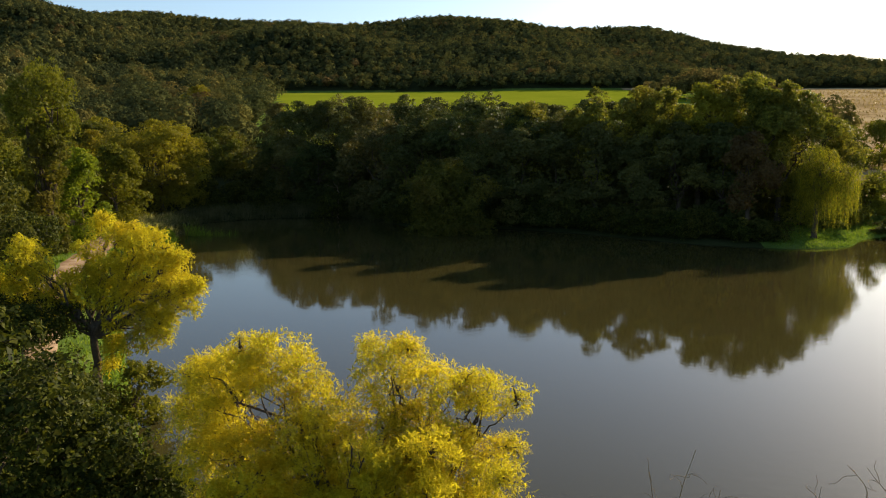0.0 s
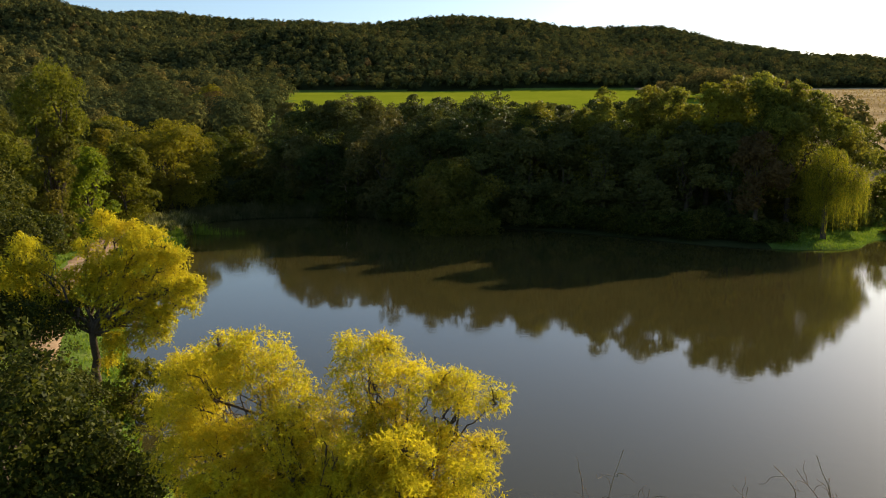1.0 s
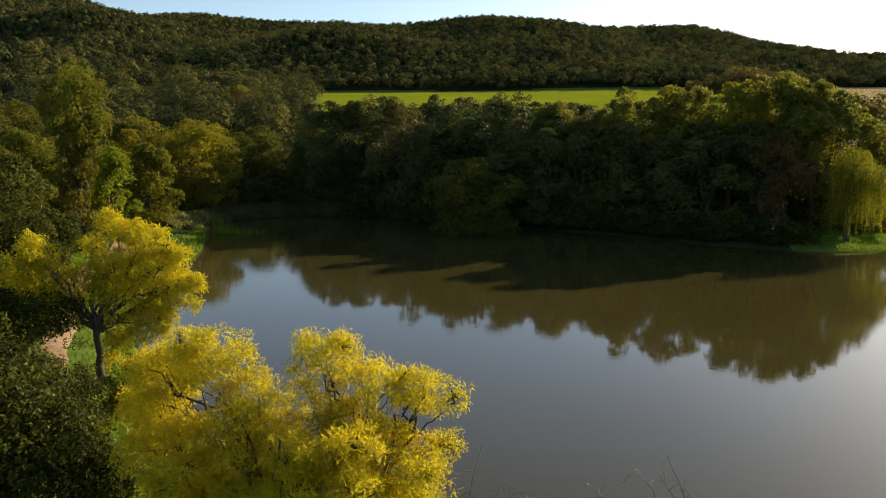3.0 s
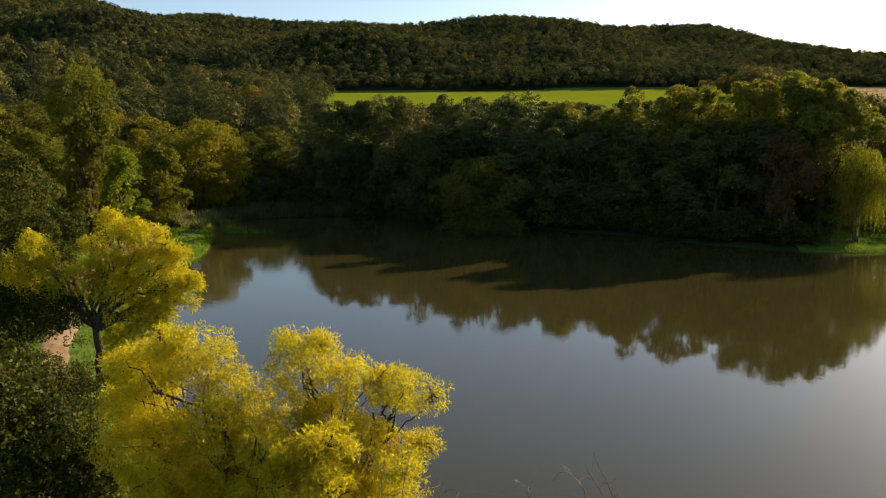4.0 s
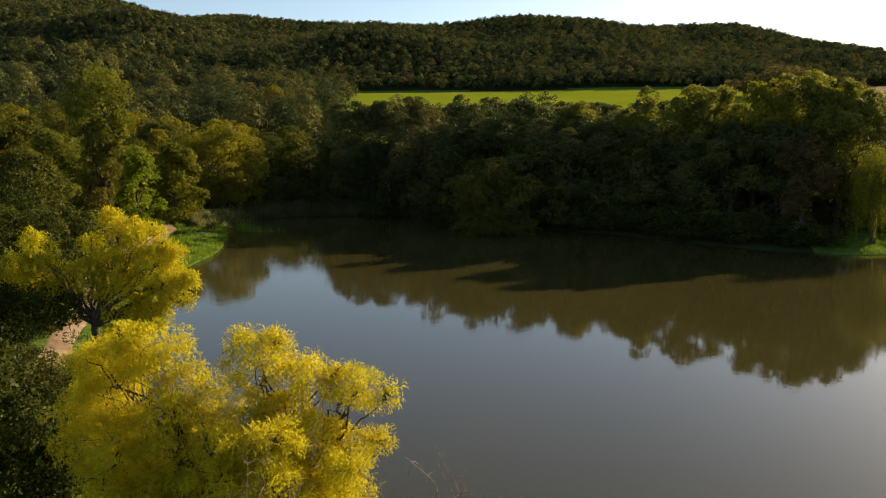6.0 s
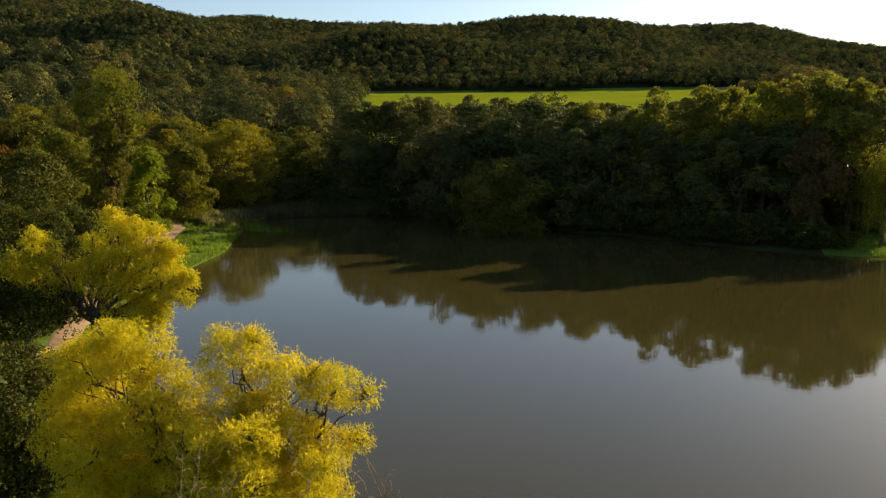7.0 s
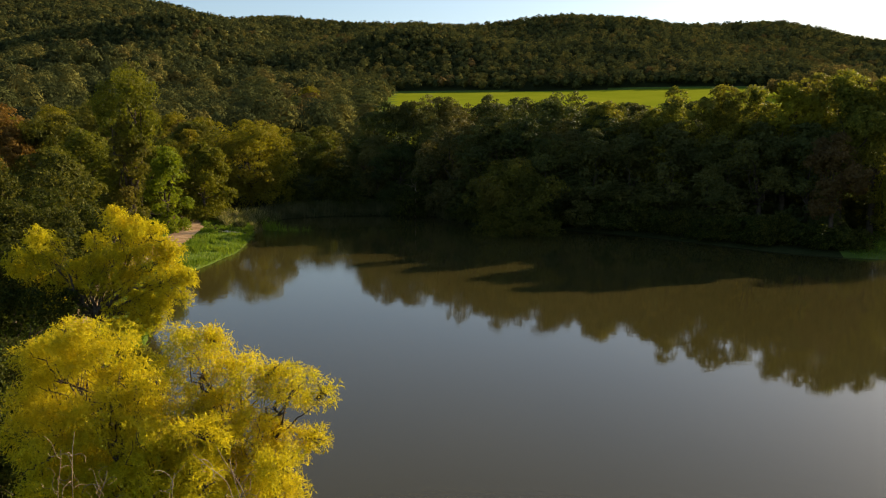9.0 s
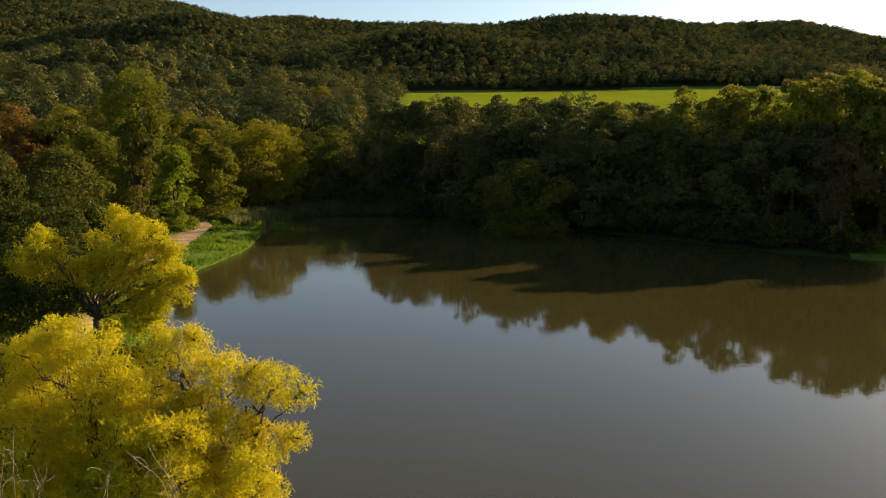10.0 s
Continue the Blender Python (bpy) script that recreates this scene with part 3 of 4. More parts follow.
tree("willow_tree", "yellow willow with a dark trunk beside the track", spot(-15.5, 29.6), mid, L_YELLOW_OLD, fork=0.38, girth=0.21, seed=12, twigs=17000, k=6, step=0.05,
     droop=0.25, curl=0.45, size=(0.125, 0.020), branchlets=6, single=True, limb_max=27, per=40, share=0.2, ragged=0.5, shell=0.3)


# ---------------------------------------------------------------- trees of the left bank
def round_tree(name, label, x, y, height, radius, leaf, seed, low=0.15, count=16, cover=1.0, per=21, share=0.28, leafy=1.0, lobe=0.36, **more):
    """A broadleaf tree; its leaves are as fine as its distance from the near bank lets one see."""
    rng = np.random.default_rng(seed)
    cl = crown_clumps(rng, radius, radius, height * low, height, count, radius * lobe)
    length = min(0.27, max(0.10, 0.0026 * math.hypot(x - 6, y))) * leafy
    a, b = radius, height * (1 - low) / 2
    skin = 4 * math.pi * ((a ** 3.2 + 2 * (a * b) ** 1.6) / 3) ** (1 / 1.6)
    return tree(name, label, spot(x, y), cl, leaf, seed=seed, leaves=int(cover * skin / (length * length * 0.36)), size=(length, length * 0.36), girth=0.02 * height + 0.05,
                branchlets=1 if y > 45 else 2, limb_max=8, per=per, share=share, fine_leaf=y > 45, **more)


round_tree("broadleaf_tree", "dark green broadleaf tree on the near bank", -8.8, 14.0, 7.3, 2.5, L_DARK, 21, low=0.1, count=26, cover=0.85, per=26, share=0.24, upright=0.8, leafy=1.25)
round_tree("shrub", "dark green shrub below the yellow willow", -4.8, 13.8, 4.3, 1.5, L_DARK, 36, low=0.0, cover=0.8, per=26, share=0.26, upright=0.5, category="shrub")
round_tree("shrub", "dark green shrub under the bank trees", -5.5, 13.6, 4.6, 1.4, L_DARK, 39, low=0.0, cover=0.8, per=26, share=0.26, upright=0.5, category="shrub")
round_tree("shrub", "dark green shrub by the near shore", -6.6, 14.2, 5.1, 1.6, L_DARK, 37, low=0.0, cover=0.8, per=26, share=0.26, upright=0.5, category="shrub")
round_tree("broadleaf_tree", "dark leafy tree beside the shore track", -14.4, 23.6, 3.2, 2.1, L_DARK, 311, low=0.0, count=20, cover=0.8, per=26, share=0.26, upright=0.5)
round_tree("shrub", "dense dark shrub at the foot of the willow", -12.2, 22.3, 2.4, 1.6, L_DARK, 312, low=0.0, cover=0.8, per=26, share=0.26, upright=0.5, category="shrub")
round_tree("shrub", "olive shrub beside the willow trunk", -13.1, 28.2, 2.5, 1.3, L_WILLOW, 314, low=0.0, count=12, hang=0.6, category="shrub")
round_tree("broadleaf_tree", "dark spreading tree with bare stems by the track", -19.3, 28.7, 4.5, 2.9, L_DARK, 22, low=0.2, stems=3, lean=(1.1, -0.3), count=24)
round_tree("broadleaf_tree", "small dark tree beside the dirt track", -25.0, 34.5, 5.2, 2.5, L_DARK, 38, low=0.0)
round_tree("broadleaf_tree", "dark green tree beside the track", -28.5, 39.0, 7.2, 3.4, L_DARK, 23, low=0.08)
round_tree("broadleaf_tree", "green tree with upright shoots", -36.5, 52.0, 9.4, 4.0, L_SHADE, 24, low=0.04, upright=0.9, leafy=1.25, cover=0.95)
round_tree("broadleaf_tree", "rust-brown autumn tree on the wooded bank", -50.0, 56.0, 12.0, 4.4, L_RUST, 25, low=0.1)
round_tree("broadleaf_tree", "dark green tree in the wooded bank", -44.0, 60.0, 10.0, 4.2, L_BANK, 26, low=0.08)
round_tree("poplar_tree", "tall poplar overgrown with climbers", -42.4, 69.0, 17.0, 3.3, L_POPLAR, 27, low=0.52, count=22, upright=1.8, hang=-0.9, per=20, share=0.24, lobe=0.36, cover=0.85)
round_tree("broadleaf_tree", "slim tree wrapped in climbers under the poplar", -42.2, 68.2, 12.5, 2.3, L_BANK, 28, low=0.0, count=22, upright=0.3, lobe=0.42, cover=1.3)
round_tree("broadleaf_tree", "fresh green tree with layered boughs", -45.0, 79.0, 10.0, 2.6, L_BRIGHT, 29, low=0.0, flat=0.45, count=22, share=0.4)
round_tree("willow_tree", "dense rounded olive-green willow", -47.6, 91.0, 10.2, 3.7, L_WILLOW, 30, low=0.0, count=26, cover=1.4, per=22, share=0.32, hang=0.6, leafy=0.85)
round_tree("willow_tree", "broad golden-olive willow above the inlet", -49.4, 107.5, 13.0, 7.2, L_OLIVE, 31, low=0.0, count=30, per=20, share=0.30, hang=0.6, leafy=0.85, lobe=0.30)
round_tree("broadleaf_tree", "dark tree in the wooded bank", -60.0, 80.0, 13.0, 5.5, L_BANK, 32, low=0.1)
round_tree("broadleaf_tree", "olive tree on the wooded slope", -72.0, 92.0, 14.0, 6.0, L_OLIVE, 33, low=0.1)
round_tree("broadleaf_tree", "dark tree on the wooded slope", -62.0, 112.0, 12.0, 5.5, L_BANK, 34, low=0.1)
round_tree("broadleaf_tree", "dark tree on the wooded slope", -58.0, 66.0, 9.0, 4.2, L_BANK, 35, low=0.1)
round_tree("broadleaf_tree", "orange-brown autumn tree on the wooded slope", -64.5, 75.5, 12.6, 4.6, L_RUST, 40, low=0.05)

for i, (x, y, h, r, leaf) in enumerate([(-31, 44, 7.5, 3.6, L_DARK), (-38, 45, 9.5, 4.2, L_DARK), (-47, 50, 10.5, 4.5, L_BANK), (-30, 34, 7.5, 3.8, L_DARK), (-24, 24, 7.0, 3.6, L_DARK),
                                        (-52, 74, 11, 4.6, L_POPLAR), (-55, 88, 11, 4.8, L_POPLAR), (-64, 100, 12, 5.0, L_BANK), (-57, 103, 11.5, 5.0, L_OLIVE), (-70, 74, 13, 5.2, L_OLIVE),
                                        (-66, 122, 12, 5.0, L_OLIVE), (-80, 110, 14, 5.5, L_BANK), (-84, 96, 14, 5.5, L_RUST)]):
    round_tree("broadleaf_tree", "leafy tree of the wooded bank", x, y, h, r, leaf, 300 + i, low=0.04, count=18, upright=0.7 if i % 2 else 0.0, group="bank trees")

for i, (x, y, h, r, leaf) in enumerate([(-57, 141, 8.0, 4.2, L_BANK), (-50, 139, 7.0, 3.8, L_BANK), (-66, 148, 8.5, 4.4, L_OLIVE), (-58, 156, 8.0, 4.2, L_BANK), (-74, 158, 9.0, 4.6, L_BANK), (-46, 150, 9.0, 4.4, L_BANK),
                                        (-82, 140, 10, 5.0, L_BANK), (-92, 152, 11, 5.2, L_OLIVE), (-75, 128, 10, 4.8, L_BANK), (-98, 128, 13, 5.6, L_BANK), (-93, 228, 14, 7.0, L_OLIVE), (-110, 170, 11, 5, L_BANK)]):
    round_tree("broadleaf_tree", "leafy tree of the valley woods", x, y, h, r, leaf, 340 + i, low=0.0, count=16, group="valley trees")

# ---------------------------------------------------------------- the dark grove across the pond
models = []
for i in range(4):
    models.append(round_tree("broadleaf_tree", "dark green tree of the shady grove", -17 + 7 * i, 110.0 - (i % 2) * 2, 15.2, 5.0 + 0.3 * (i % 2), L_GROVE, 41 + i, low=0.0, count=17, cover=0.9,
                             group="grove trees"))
rng = np.random.default_rng(5)
spots = [(-2 + 5.0 * i, 100.5 - 0.75 * i, 0.82 + 0.06 * (i % 2)) for i in range(7)]
spots += [(-12 + 5.4 * i, 105.5 - 0.2 * i, 0.92) for i in range(10)]
spots += [(10 + 6.0 * i, 111 + rng.uniform(-2, 2), 1.0) for i in range(6)] + [(-10 + 6.0 * i, 117, 0.99) for i in range(8)] + [(45.5, 107, 0.74)]
spots += [(-38.5 + 4.6 * i, 129 + rng.uniform(-4, 3), 0.78 if i == 0 else 0.98) for i in range(10)] + [(-42 + 6.0 * i, 140 + rng.uniform(-2, 2), 0.94) for i in range(9)] + [(-33 + 4.6 * i, 118.5 + rng.uniform(-1.5, 1.5), 0.72) for i in range(6)]
for i, (x, y, s) in enumerate(spots):
    m = Matrix.Translation(spot(x, y)) @ Matrix.Rotation(rng.uniform(0, 6.28), 4, "Z") @ Matrix.Diagonal((s * rng.uniform(0.9, 1.15), s * rng.uniform(0.9, 1.15), s * rng.uniform(0.88, 1.06), 1))
    copy_thing(models[i % 4], m)
round_tree("broadleaf_tree", "rounded tree standing out at the water's edge", -5.5, 93.0, 10.2, 5.8, L_BANK, 51, low=0.0, count=24)
round_tree("broadleaf_tree", "tall tree with a gold-tinged crown", 26.0, 99.5, 17.8, 3.5, L_GOLD, 52, low=0.45, count=18)
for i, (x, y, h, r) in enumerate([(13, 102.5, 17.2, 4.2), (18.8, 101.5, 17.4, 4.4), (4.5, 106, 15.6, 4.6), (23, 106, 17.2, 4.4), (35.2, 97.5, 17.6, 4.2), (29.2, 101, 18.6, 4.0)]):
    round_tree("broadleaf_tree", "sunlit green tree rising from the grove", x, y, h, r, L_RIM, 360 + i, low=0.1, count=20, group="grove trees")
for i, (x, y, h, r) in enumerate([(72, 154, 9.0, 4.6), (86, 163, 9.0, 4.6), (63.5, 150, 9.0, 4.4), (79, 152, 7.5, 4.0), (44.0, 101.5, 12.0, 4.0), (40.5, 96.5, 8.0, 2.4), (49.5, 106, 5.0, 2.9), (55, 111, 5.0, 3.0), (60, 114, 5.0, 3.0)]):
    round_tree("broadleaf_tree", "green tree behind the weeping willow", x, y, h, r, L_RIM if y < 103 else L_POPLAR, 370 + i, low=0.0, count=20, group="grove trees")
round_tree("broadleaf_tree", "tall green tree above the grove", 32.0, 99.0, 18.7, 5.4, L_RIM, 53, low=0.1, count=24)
round_tree("broadleaf_tree", "brown-leaved tree at the grove's edge", 29.5, 90.0, 11.6, 3.2, L_BROWN, 54, low=0.12, count=16)
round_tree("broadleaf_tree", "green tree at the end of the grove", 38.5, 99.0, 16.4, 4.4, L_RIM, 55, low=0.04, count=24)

# the weeping willow on the far bank
wrng = np.random.default_rng(61)
wc = [(0.0, 0.0, 9.7, 1.0, 1.0, 0.7), (1.0, -0.3, 9.3, 0.9, 0.9, 0.6), (-1.0, 0.2, 9.0, 0.9, 0.9, 0.6)]
for i in range(26):
    a, r = i * 2.4, 0.8 + 2.7 * wrng.uniform() ** 0.7
    wc.append((math.cos(a) * r + 0.7, math.sin(a) * r, 9.4 - 0.75 * r + wrng.uniform(-0.8, 0.3), 0.7, 0.7, 0.5))
tree("willow_tree", "weeping willow with hanging strands on the far bank", spot(35.7, 86.6), wc, L_WEEP, seed=62, twigs=1150, k=34, step=0.22, droop=0.8, curl=0.06,
     size=(0.28, 0.030), girth=0.3, fork=0.5, branchlets=3, limb_max=12, outward=0.5, rise=0.35, ragged=0.12, per=6, share=0.22)

# ---------------------------------------------------------------- woods
def woods(name, label, xs, ys, heights, radii, fuzz, size, material, seed, lobes=8, models=9):
    """Many crowns in one mesh: each a dome of several lobes, scaled with leaf clumps, with looser ones inside."""
    rng = np.random.default_rng(seed)
    n = len(xs)
    c = np.stack([xs, ys, land(xs, ys) + heights * 0.55], -1)
    r = np.stack([radii, radii, heights * 0.45], -1)
    tone = rng.uniform(size=n)
    vs, fs, tones, total = [], [], [], 0
    turn = rng.uniform(0, 2 * np.pi, n)
    pick = rng.integers(0, models, n)
    for many in np.unique(fuzz):
        for q in range(models):
            u = unit(rng.normal(size=(lobes, 3)) + np.array((0, 0, 0.35)))
            lc = np.concatenate([u * rng.uniform(0.5, 0.72, (lobes, 1)), [(0.1, 0, 0.62)]])
            lr = np.repeat(rng.uniform(0.30, 0.5, (lobes + 1, 1)), 3, 1)
            p, d, nrm = dome_leaves(rng, lc, lr, unit(lc + np.array((0, 0, 0.2))), int(many), 0.03, 0.2, 0.25)
            deep = int(many) // 3
            ui = unit(rng.normal(size=(deep, 3)))
            p = np.concatenate([p, ui * rng.uniform(0.3, 0.78, (deep, 1))])
            d = np.concatenate([d, unit(np.cross(ui, rng.normal(size=(deep, 3))))])
            nrm = np.concatenate([nrm, ui])
            each = np.concatenate([np.ones(int(many)), np.full(deep, 2.0)])
            own = np.nonzero((fuzz == many) & (pick == q))[0]
            if not len(own):
                continue
            ca, sa = np.cos(turn[own])[:, None], np.sin(turn[own])[:, None]

            def spun(a):
                return np.stack([ca * a[None, :, 0] - sa * a[None, :, 1], sa * a[None, :, 0] + ca * a[None, :, 1], np.broadcast_to(a[None, :, 2], (len(own), len(a)))], -1)

            at = c[own][:, None] + spun(p) * r[own][:, None]
            nn, t = spun(nrm), spun(d)
            b = np.cross(nn, t)
            s = (np.broadcast_to(size, (n,))[own][:, None] * rng.uniform(0.6, 1.3, (len(own), len(p))) * each)[..., None]
            v = np.stack([at - t * s - b * s * 0.5, at + t * s - b * s * 0.5, at + b * s], 2).reshape(-1, 3)
            vs.append(v)
            fs.append(np.arange(len(v)).reshape(-1, 3) + total)
            tones.append(np.repeat(tone[own], len(p)))
            total += len(v)
    ob = mesh_object(name, np.concatenate(vs), np.concatenate(fs), material, label=label, kind="stuff", category="woods")
    ob.data.attributes.new("tone", "FLOAT", "FACE").data.foreach_set("value", np.concatenate(tones).astype(np.float32))
    return ob


wr = np.random.default_rng(71)
hx, hy = [], []
yy = 508.0
while yy < 1040:
    pitch = 5.6 + (yy - 500) * 0.003
    row = np.arange(-1.05 * yy - 20, 0.50 * yy + 20, pitch)
    hx.append(row + wr.normal(size=len(row)) * 1.8)
    hy.append(yy + wr.normal(size=len(row)) * 1.9)
    yy += pitch * 0.95
hx, hy = np.concatenate(hx), np.concatenate(hy)
keep = in_woods(hx, hy) & (wr.uniform(size=len(hx)) > 0.08)
hx, hy = hx[keep], hy[keep]
stand = np.sin(hx * 0.031 + 2 * np.sin(hy * 0.011)) * np.sin(hy * 0.023 + hx * 0.008)
hh = (5.6 + 4.4 * wr.uniform(size=len(hx)) ** 1.6) * (1 + 0.14 * stand)
woods("hill_woods", "autumn broadleaf forest covering the long hill", hx, hy, hh, hh * wr.uniform(0.48, 0.62, len(hx)),
      np.where(hy < 700, 84, 56), np.where(hy < 700, 0.62, 0.80), L_HILL, 72, 5)

vx, vy = [], []
yy = 166.0
while yy < 508:
    pitch = 8.2
    row = np.arange(-1.05 * yy - 30, -0.30 * yy - 6, pitch)
    vx.append(row + wr.normal(size=len(row)) * 2.0)
    vy.append(yy + wr.normal(size=len(row)) * 2.0)
    yy += 7.6
vx, vy = np.concatenate(vx), np.concatenate(vy)
keep = ~in_field(vx, vy) & (vx < -0.30 * vy - 6)
vx, vy = vx[keep], vy[keep]
vh = 6.0 + 8.5 * wr.uniform(size=len(vx)) ** 1.6
woods("valley_woods", "mixed green and olive woods beside the field", vx, vy, vh, vh * wr.uniform(0.44, 0.56, len(vx)),
      np.where(vy < 260, 900, np.where(vy < 380, 360, 190)), np.where(vy < 260, 0.30, np.where(vy < 380, 0.45, 0.60)), L_HILL, 73, 9)
kx = np.concatenate([wr.uniform(66, 126, 60), wr.normal(76, 3.5, 6), wr.uniform(-10, 40, 60)])
ky = np.concatenate([wr.uniform(385, 425, 60), wr.normal(190, 4, 6), wr.uniform(122, 128, 60)])
kh = np.concatenate([wr.uniform(7, 9, 60) + 6.5 * np.exp(-((kx[:60] - 97) / 14) ** 2), wr.uniform(9, 12, 6), wr.uniform(7, 11, 60)])
woods("knoll_woods", "olive and brown woods between field and meadow", kx, ky, kh, kh * wr.uniform(0.28, 0.42, 126), np.full(126, 360), np.full(126, 0.40), L_KNOLL, 74, 9)

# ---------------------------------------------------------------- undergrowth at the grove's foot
# darker leaves than the grove's put the shade at its foot into the colour
shrub = round_tree("shrub", "low waterside shrub, leaf colour darkened to stand in for shade", -24, 108.5, 4.0, 3.0, L_DARK, 81, low=0.0, count=8, group="waterside shrubs", category="shrub")
srng = np.random.default_rng(82)
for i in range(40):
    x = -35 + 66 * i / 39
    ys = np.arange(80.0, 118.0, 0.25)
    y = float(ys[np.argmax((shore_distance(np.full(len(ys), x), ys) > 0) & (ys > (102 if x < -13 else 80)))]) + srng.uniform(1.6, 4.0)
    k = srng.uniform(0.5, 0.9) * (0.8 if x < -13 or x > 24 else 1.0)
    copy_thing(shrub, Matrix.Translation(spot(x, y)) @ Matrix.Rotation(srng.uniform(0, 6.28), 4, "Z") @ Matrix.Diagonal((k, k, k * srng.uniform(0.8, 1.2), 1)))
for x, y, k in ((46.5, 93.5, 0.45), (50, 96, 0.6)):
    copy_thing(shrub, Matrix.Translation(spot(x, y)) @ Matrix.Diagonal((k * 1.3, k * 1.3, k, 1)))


# ---------------------------------------------------------------- grass and reeds
def blades(name, label, x, y, height, width, material, seed, lean=0.35, category="grass"):
    rng = np.random.default_rng(seed)
    p = np.stack([x, y, land(x, y) - 0.02], -1)
    d = unit(rng.normal(size=(len(x), 3)) * lean + np.array((0, 0, 1.0)))
    v, f = leaf_quads(p, d, height, width, rng)
    return mesh_object(name, v, f, material, label=label, kind="stuff", category=category)


br = np.random.default_rng(91)


def bank_points(n, x0, x1, y0, y1, low, high):
    x, y = br.uniform(x0, x1, n), br.uniform(y0, y1, n)
    sd = shore_distance(x, y)
    off = np.min(np.hypot(x[:, None] - tx[None], y[:, None] - ty[None]), 1)
    ok = (sd > low) & (sd < high) & (off > np.where(y > 58, 1.75, 1.15))
    return x[ok], y[ok]


gx1, gy1 = bank_points(60000, -52, 2, 12, 96, 0.05, 14)
blades("bank_grass", "short green turf on the left bank", gx1, gy1, 0.30, 0.035, L_TURF, 92)
gx2, gy2 = bank_points(26000, 30, 60, 80, 104, 0.05, 12)
blades("bank_grass", "bright turf below the weeping willow", gx2, gy2, 0.24, 0.03, L_TURF, 93)

POND_X, POND_Y = -33.8, 87.3
SAND_X, SAND_Y = -37.8, 81.3


def growth(x, y, scale, seed):
    """Uneven growth from 0 to 1 over the ground, in clumps."""
    return np.array([0.5 + 0.5 * noise.noise((a * scale + seed, b * scale, seed * 1.7)) for a, b in zip(x, y)])


def uneven(name, label, x, y, height, width, material, seed, scale=0.5, bare=0.35, lean=0.25, category="reeds"):
    g = growth(x, y, scale, seed)
    on = g > bare
    return blades(name, label, x[on], y[on], height * (0.35 + 1.1 * g[on]), width, material, seed, lean, category)


rx1, ry1 = bank_points(26000, -46, -14, 98, 116, -0.6, 4.5)
uneven("reeds", "grey-green reed bed along the inlet", rx1, ry1, 1.6, 0.035, L_REED, 94, 0.35, 0.34, 0.3)
rx2, ry2 = bank_points(22000, -50, -36.5, 86, 99, -0.4, 3.5)
uneven("reeds", "pale flowering weeds at the bank's tip", rx2, ry2, 1.25, 0.04, L_WEED, 95, 0.6, 0.42, 0.4)
tx3, ty3 = bank_points(60000, -48, -8, 24, 92, 0.0, 1.0)
uneven("shore_grass", "tall ragged grass hanging over the shore", tx3, ty3, 0.6, 0.04, L_TURF, 97, 0.9, 0.40, 0.55, "grass")
tx4, ty4 = bank_points(40000, -48, -26, 55, 92, 0.6, 9)
uneven("tussock_grass", "tussocks in the green turf of the bank", tx4, ty4, 0.45, 0.045, L_TURF, 98, 0.7, 0.55, 0.5, "grass")
pa, pr = br.uniform(0, 6.28, 450), br.uniform(0, 1, 450) ** 0.5
blades("water_plants", "low green plants standing in the pond", POND_X + np.cos(pa) * pr * 3.4, POND_Y + np.sin(pa) * pr * 1.1, 2.1, 0.03, L_TURF, 99, 0.12, "water plants")

# a bare sandy spot on the bank
sa = np.linspace(0, 2 * np.pi, 26, endpoint=False)
sr = 1 + 0.2 * np.sin(sa * 3 + 1) + 0.12 * np.sin(sa * 7)
sx, sy = SAND_X + np.cos(sa) * sr * 1.25, SAND_Y + np.sin(sa) * sr * 0.9
sv = [(SAND_X, SAND_Y, spot(SAND_X, SAND_Y)[2] + 0.09)] + [(a, b, spot(a, b)[2] + 0.03) for a, b in zip(sx, sy)]
mesh_object("sand_patch", sv, [(0, 1 + i, 1 + (i + 1) % 26) for i in range(26)], M_SAND, label="pale bare sand worn into the bank's turf", smooth=True, kind="structure", category="sand")


# ---------------------------------------------------------------- bare dead stems below the camera
def curly(rng, a, d, n, step, curl, rise):
    """A crooked line that wanders off from a."""
    p, out = np.array(a, float), [np.array(a, float)]
    d = unit(np.array(d, float))
    bend = rng.normal(size=3)
    for q in range(n):
        bend = 0.75 * bend + rng.normal(size=3) * 0.65
        d = unit(d + bend * curl + np.array((0, 0, rise)))
        p = p + d * step
        out.append(p.copy())
    return np.array(out)


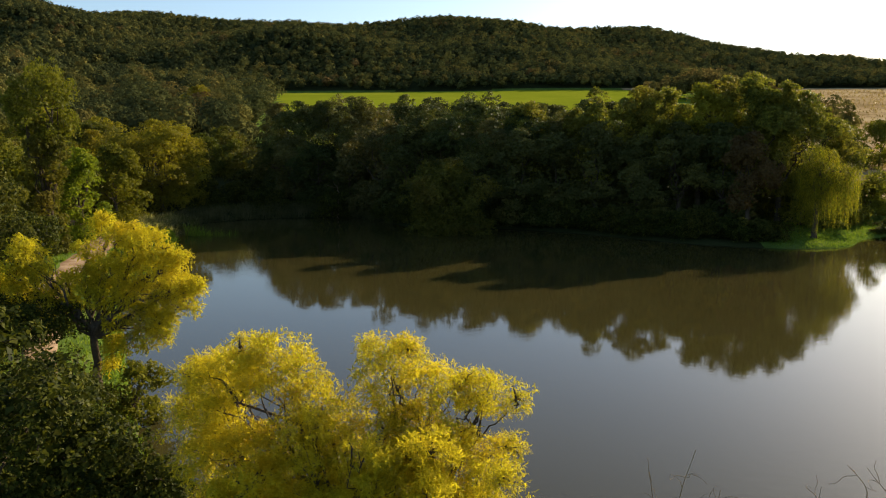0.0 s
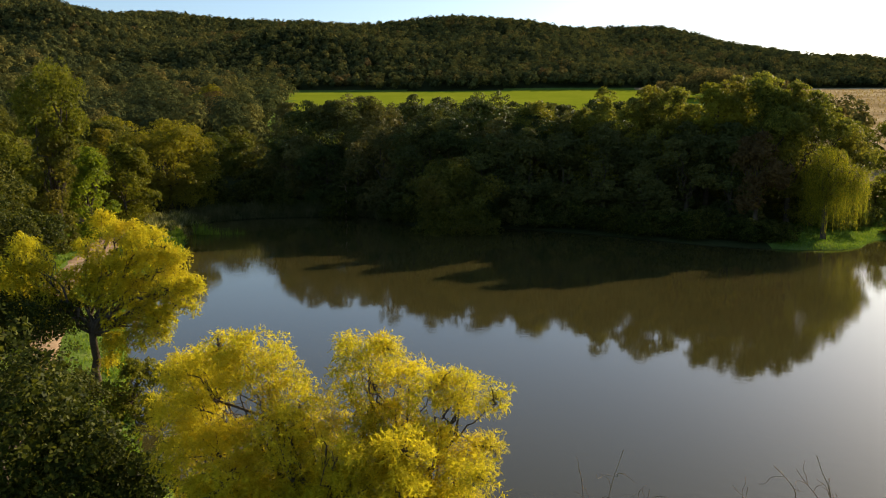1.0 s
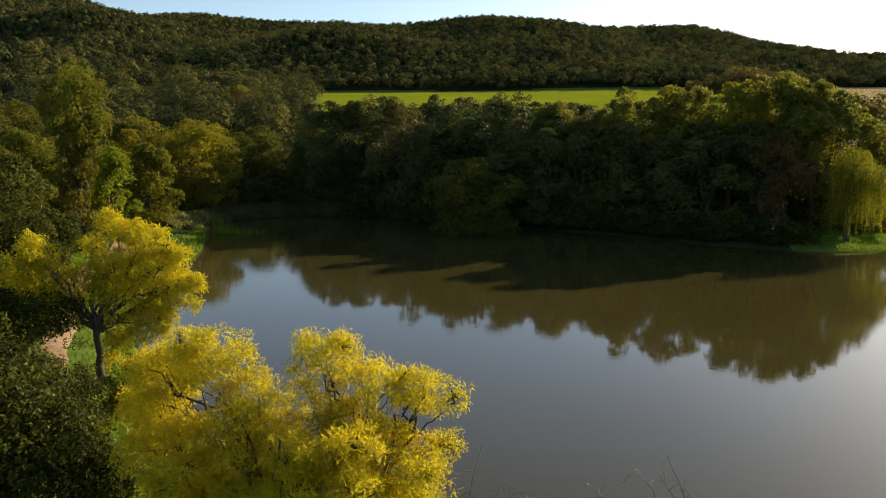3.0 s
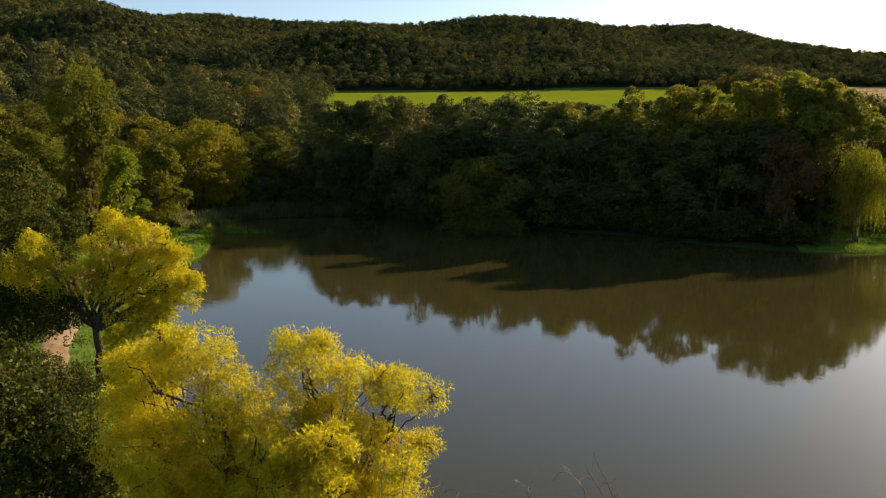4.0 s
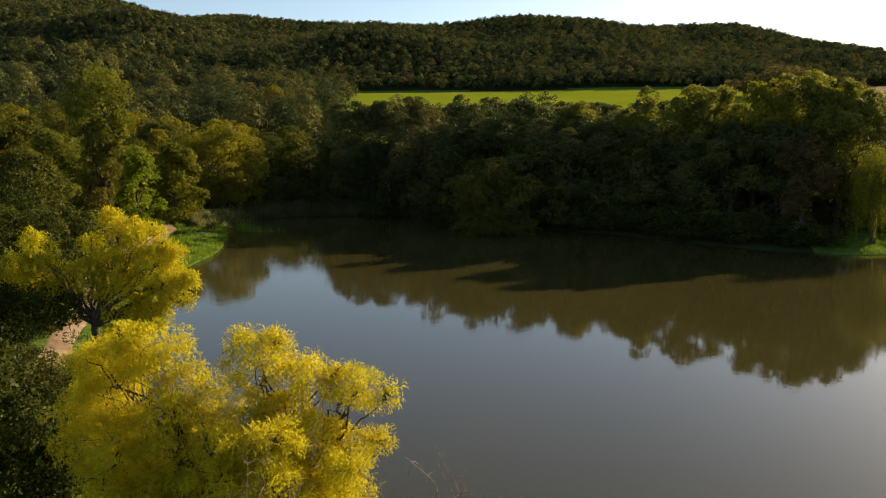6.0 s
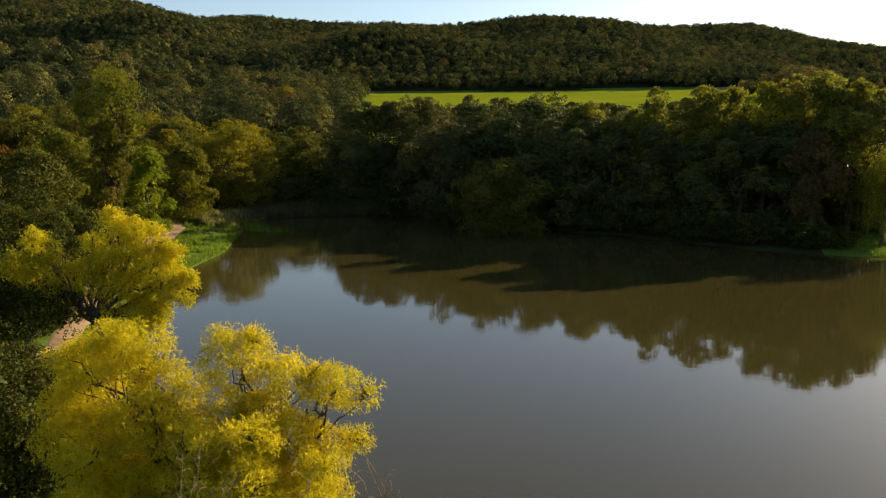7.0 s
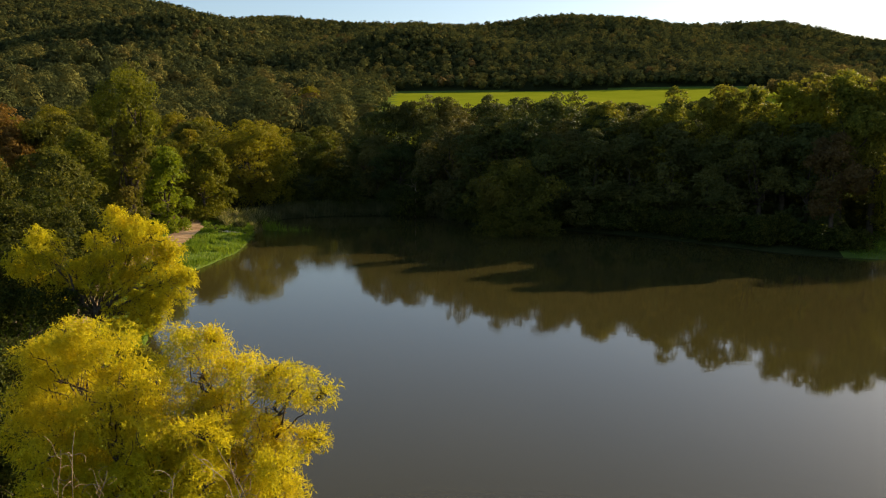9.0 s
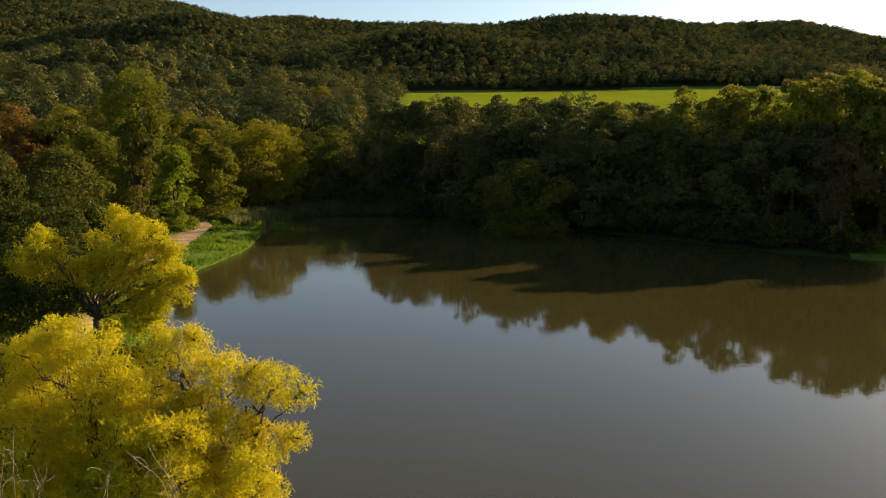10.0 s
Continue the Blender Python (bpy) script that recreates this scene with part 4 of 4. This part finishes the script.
def dead_tree(label, x, y, tips, seed, thick=1.0):
    rng = np.random.default_rng(seed)
    root = new("dead_tree")
    root.location = spot(x, y)
    tagged(root, label, "dead tree")
    tall = max(t[2] for t in tips)
    top = np.array((0.03, 0.03, tall * 0.80))
    stem = Tubes().run(bent(rng, (0, 0, -0.3), top, 0, 0.05, 12), np.linspace(0.05, 0.012, 12) * thick, 8).object("trunk", M_DEAD, root)
    twig = Tubes()
    for tip in tips:
        away = np.array(tip) - top
        n = int(np.linalg.norm(away) / 0.06)
        line = curly(rng, top, away, n, 0.06, 0.20, 0.02)
        line += (np.array(tip) - line[-1]) * (np.linspace(0, 1, n + 1) ** 1.5)[:, None]
        Tubes().run(line, np.linspace(0.008, 0.0028, n + 1) * thick, 6).object("branch", M_DEAD, stem)
        for _ in range(11):
            a = line[rng.integers(n // 3, n)]
            w = curly(rng, a, rng.normal(size=3) * np.array((1, 1, 0.4)) + np.array((0, 0, 0.4)), 14, rng.uniform(0.013, 0.028), 0.30, 0.03)
            twig.run(w, np.linspace(0.0034, 0.0014, 15), 4)
    twig.object("twigwork", M_DEAD, stem, kind="stuff")
    return root


dead_tree("bare dead tree with bleached twisted twigs", 5.7, 5.0, [(-0.15, 0.1, 7.7), (0.15, 0.0, 7.85), (-0.35, 0.1, 7.5), (0.1, 0.3, 7.6), (0.35, 0.1, 7.45)], 101)
dead_tree("bare dead sapling with crooked top", 4.3, 5.1, [(0.0, 0.0, 7.8), (-0.35, 0.2, 7.5), (0.25, 0.1, 7.4)], 102)
dead_tree("dead leaning snag in the shaded inlet", -23.3, 108.9, [(-1.7, -0.3, 5.0), (-0.5, 0.0, 5.7), (0.2, 0.0, 5.4)], 103, 3.0)
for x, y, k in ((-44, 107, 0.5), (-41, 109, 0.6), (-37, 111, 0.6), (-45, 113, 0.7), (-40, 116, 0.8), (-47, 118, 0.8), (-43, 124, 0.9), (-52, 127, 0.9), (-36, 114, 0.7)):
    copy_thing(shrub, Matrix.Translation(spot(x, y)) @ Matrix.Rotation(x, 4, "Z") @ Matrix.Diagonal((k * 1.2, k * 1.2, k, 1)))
mx_, my_ = br.uniform(40, 260, 9000), br.uniform(125, 480, 9000)
keep = in_dry(mx_, my_) & (mx_ < 0.62 * my_ + 30)
blades("dry_tufts", "tall dry grass tufts on the brown meadow", mx_[keep], my_[keep], 0.9, 0.28, leaf_material("straw_tufts", (0.16, 0.11, 0.04), (0.28, 0.20, 0.09), (0.40, 0.30, 0.15), 0.3, 0.1), 96, 0.5)
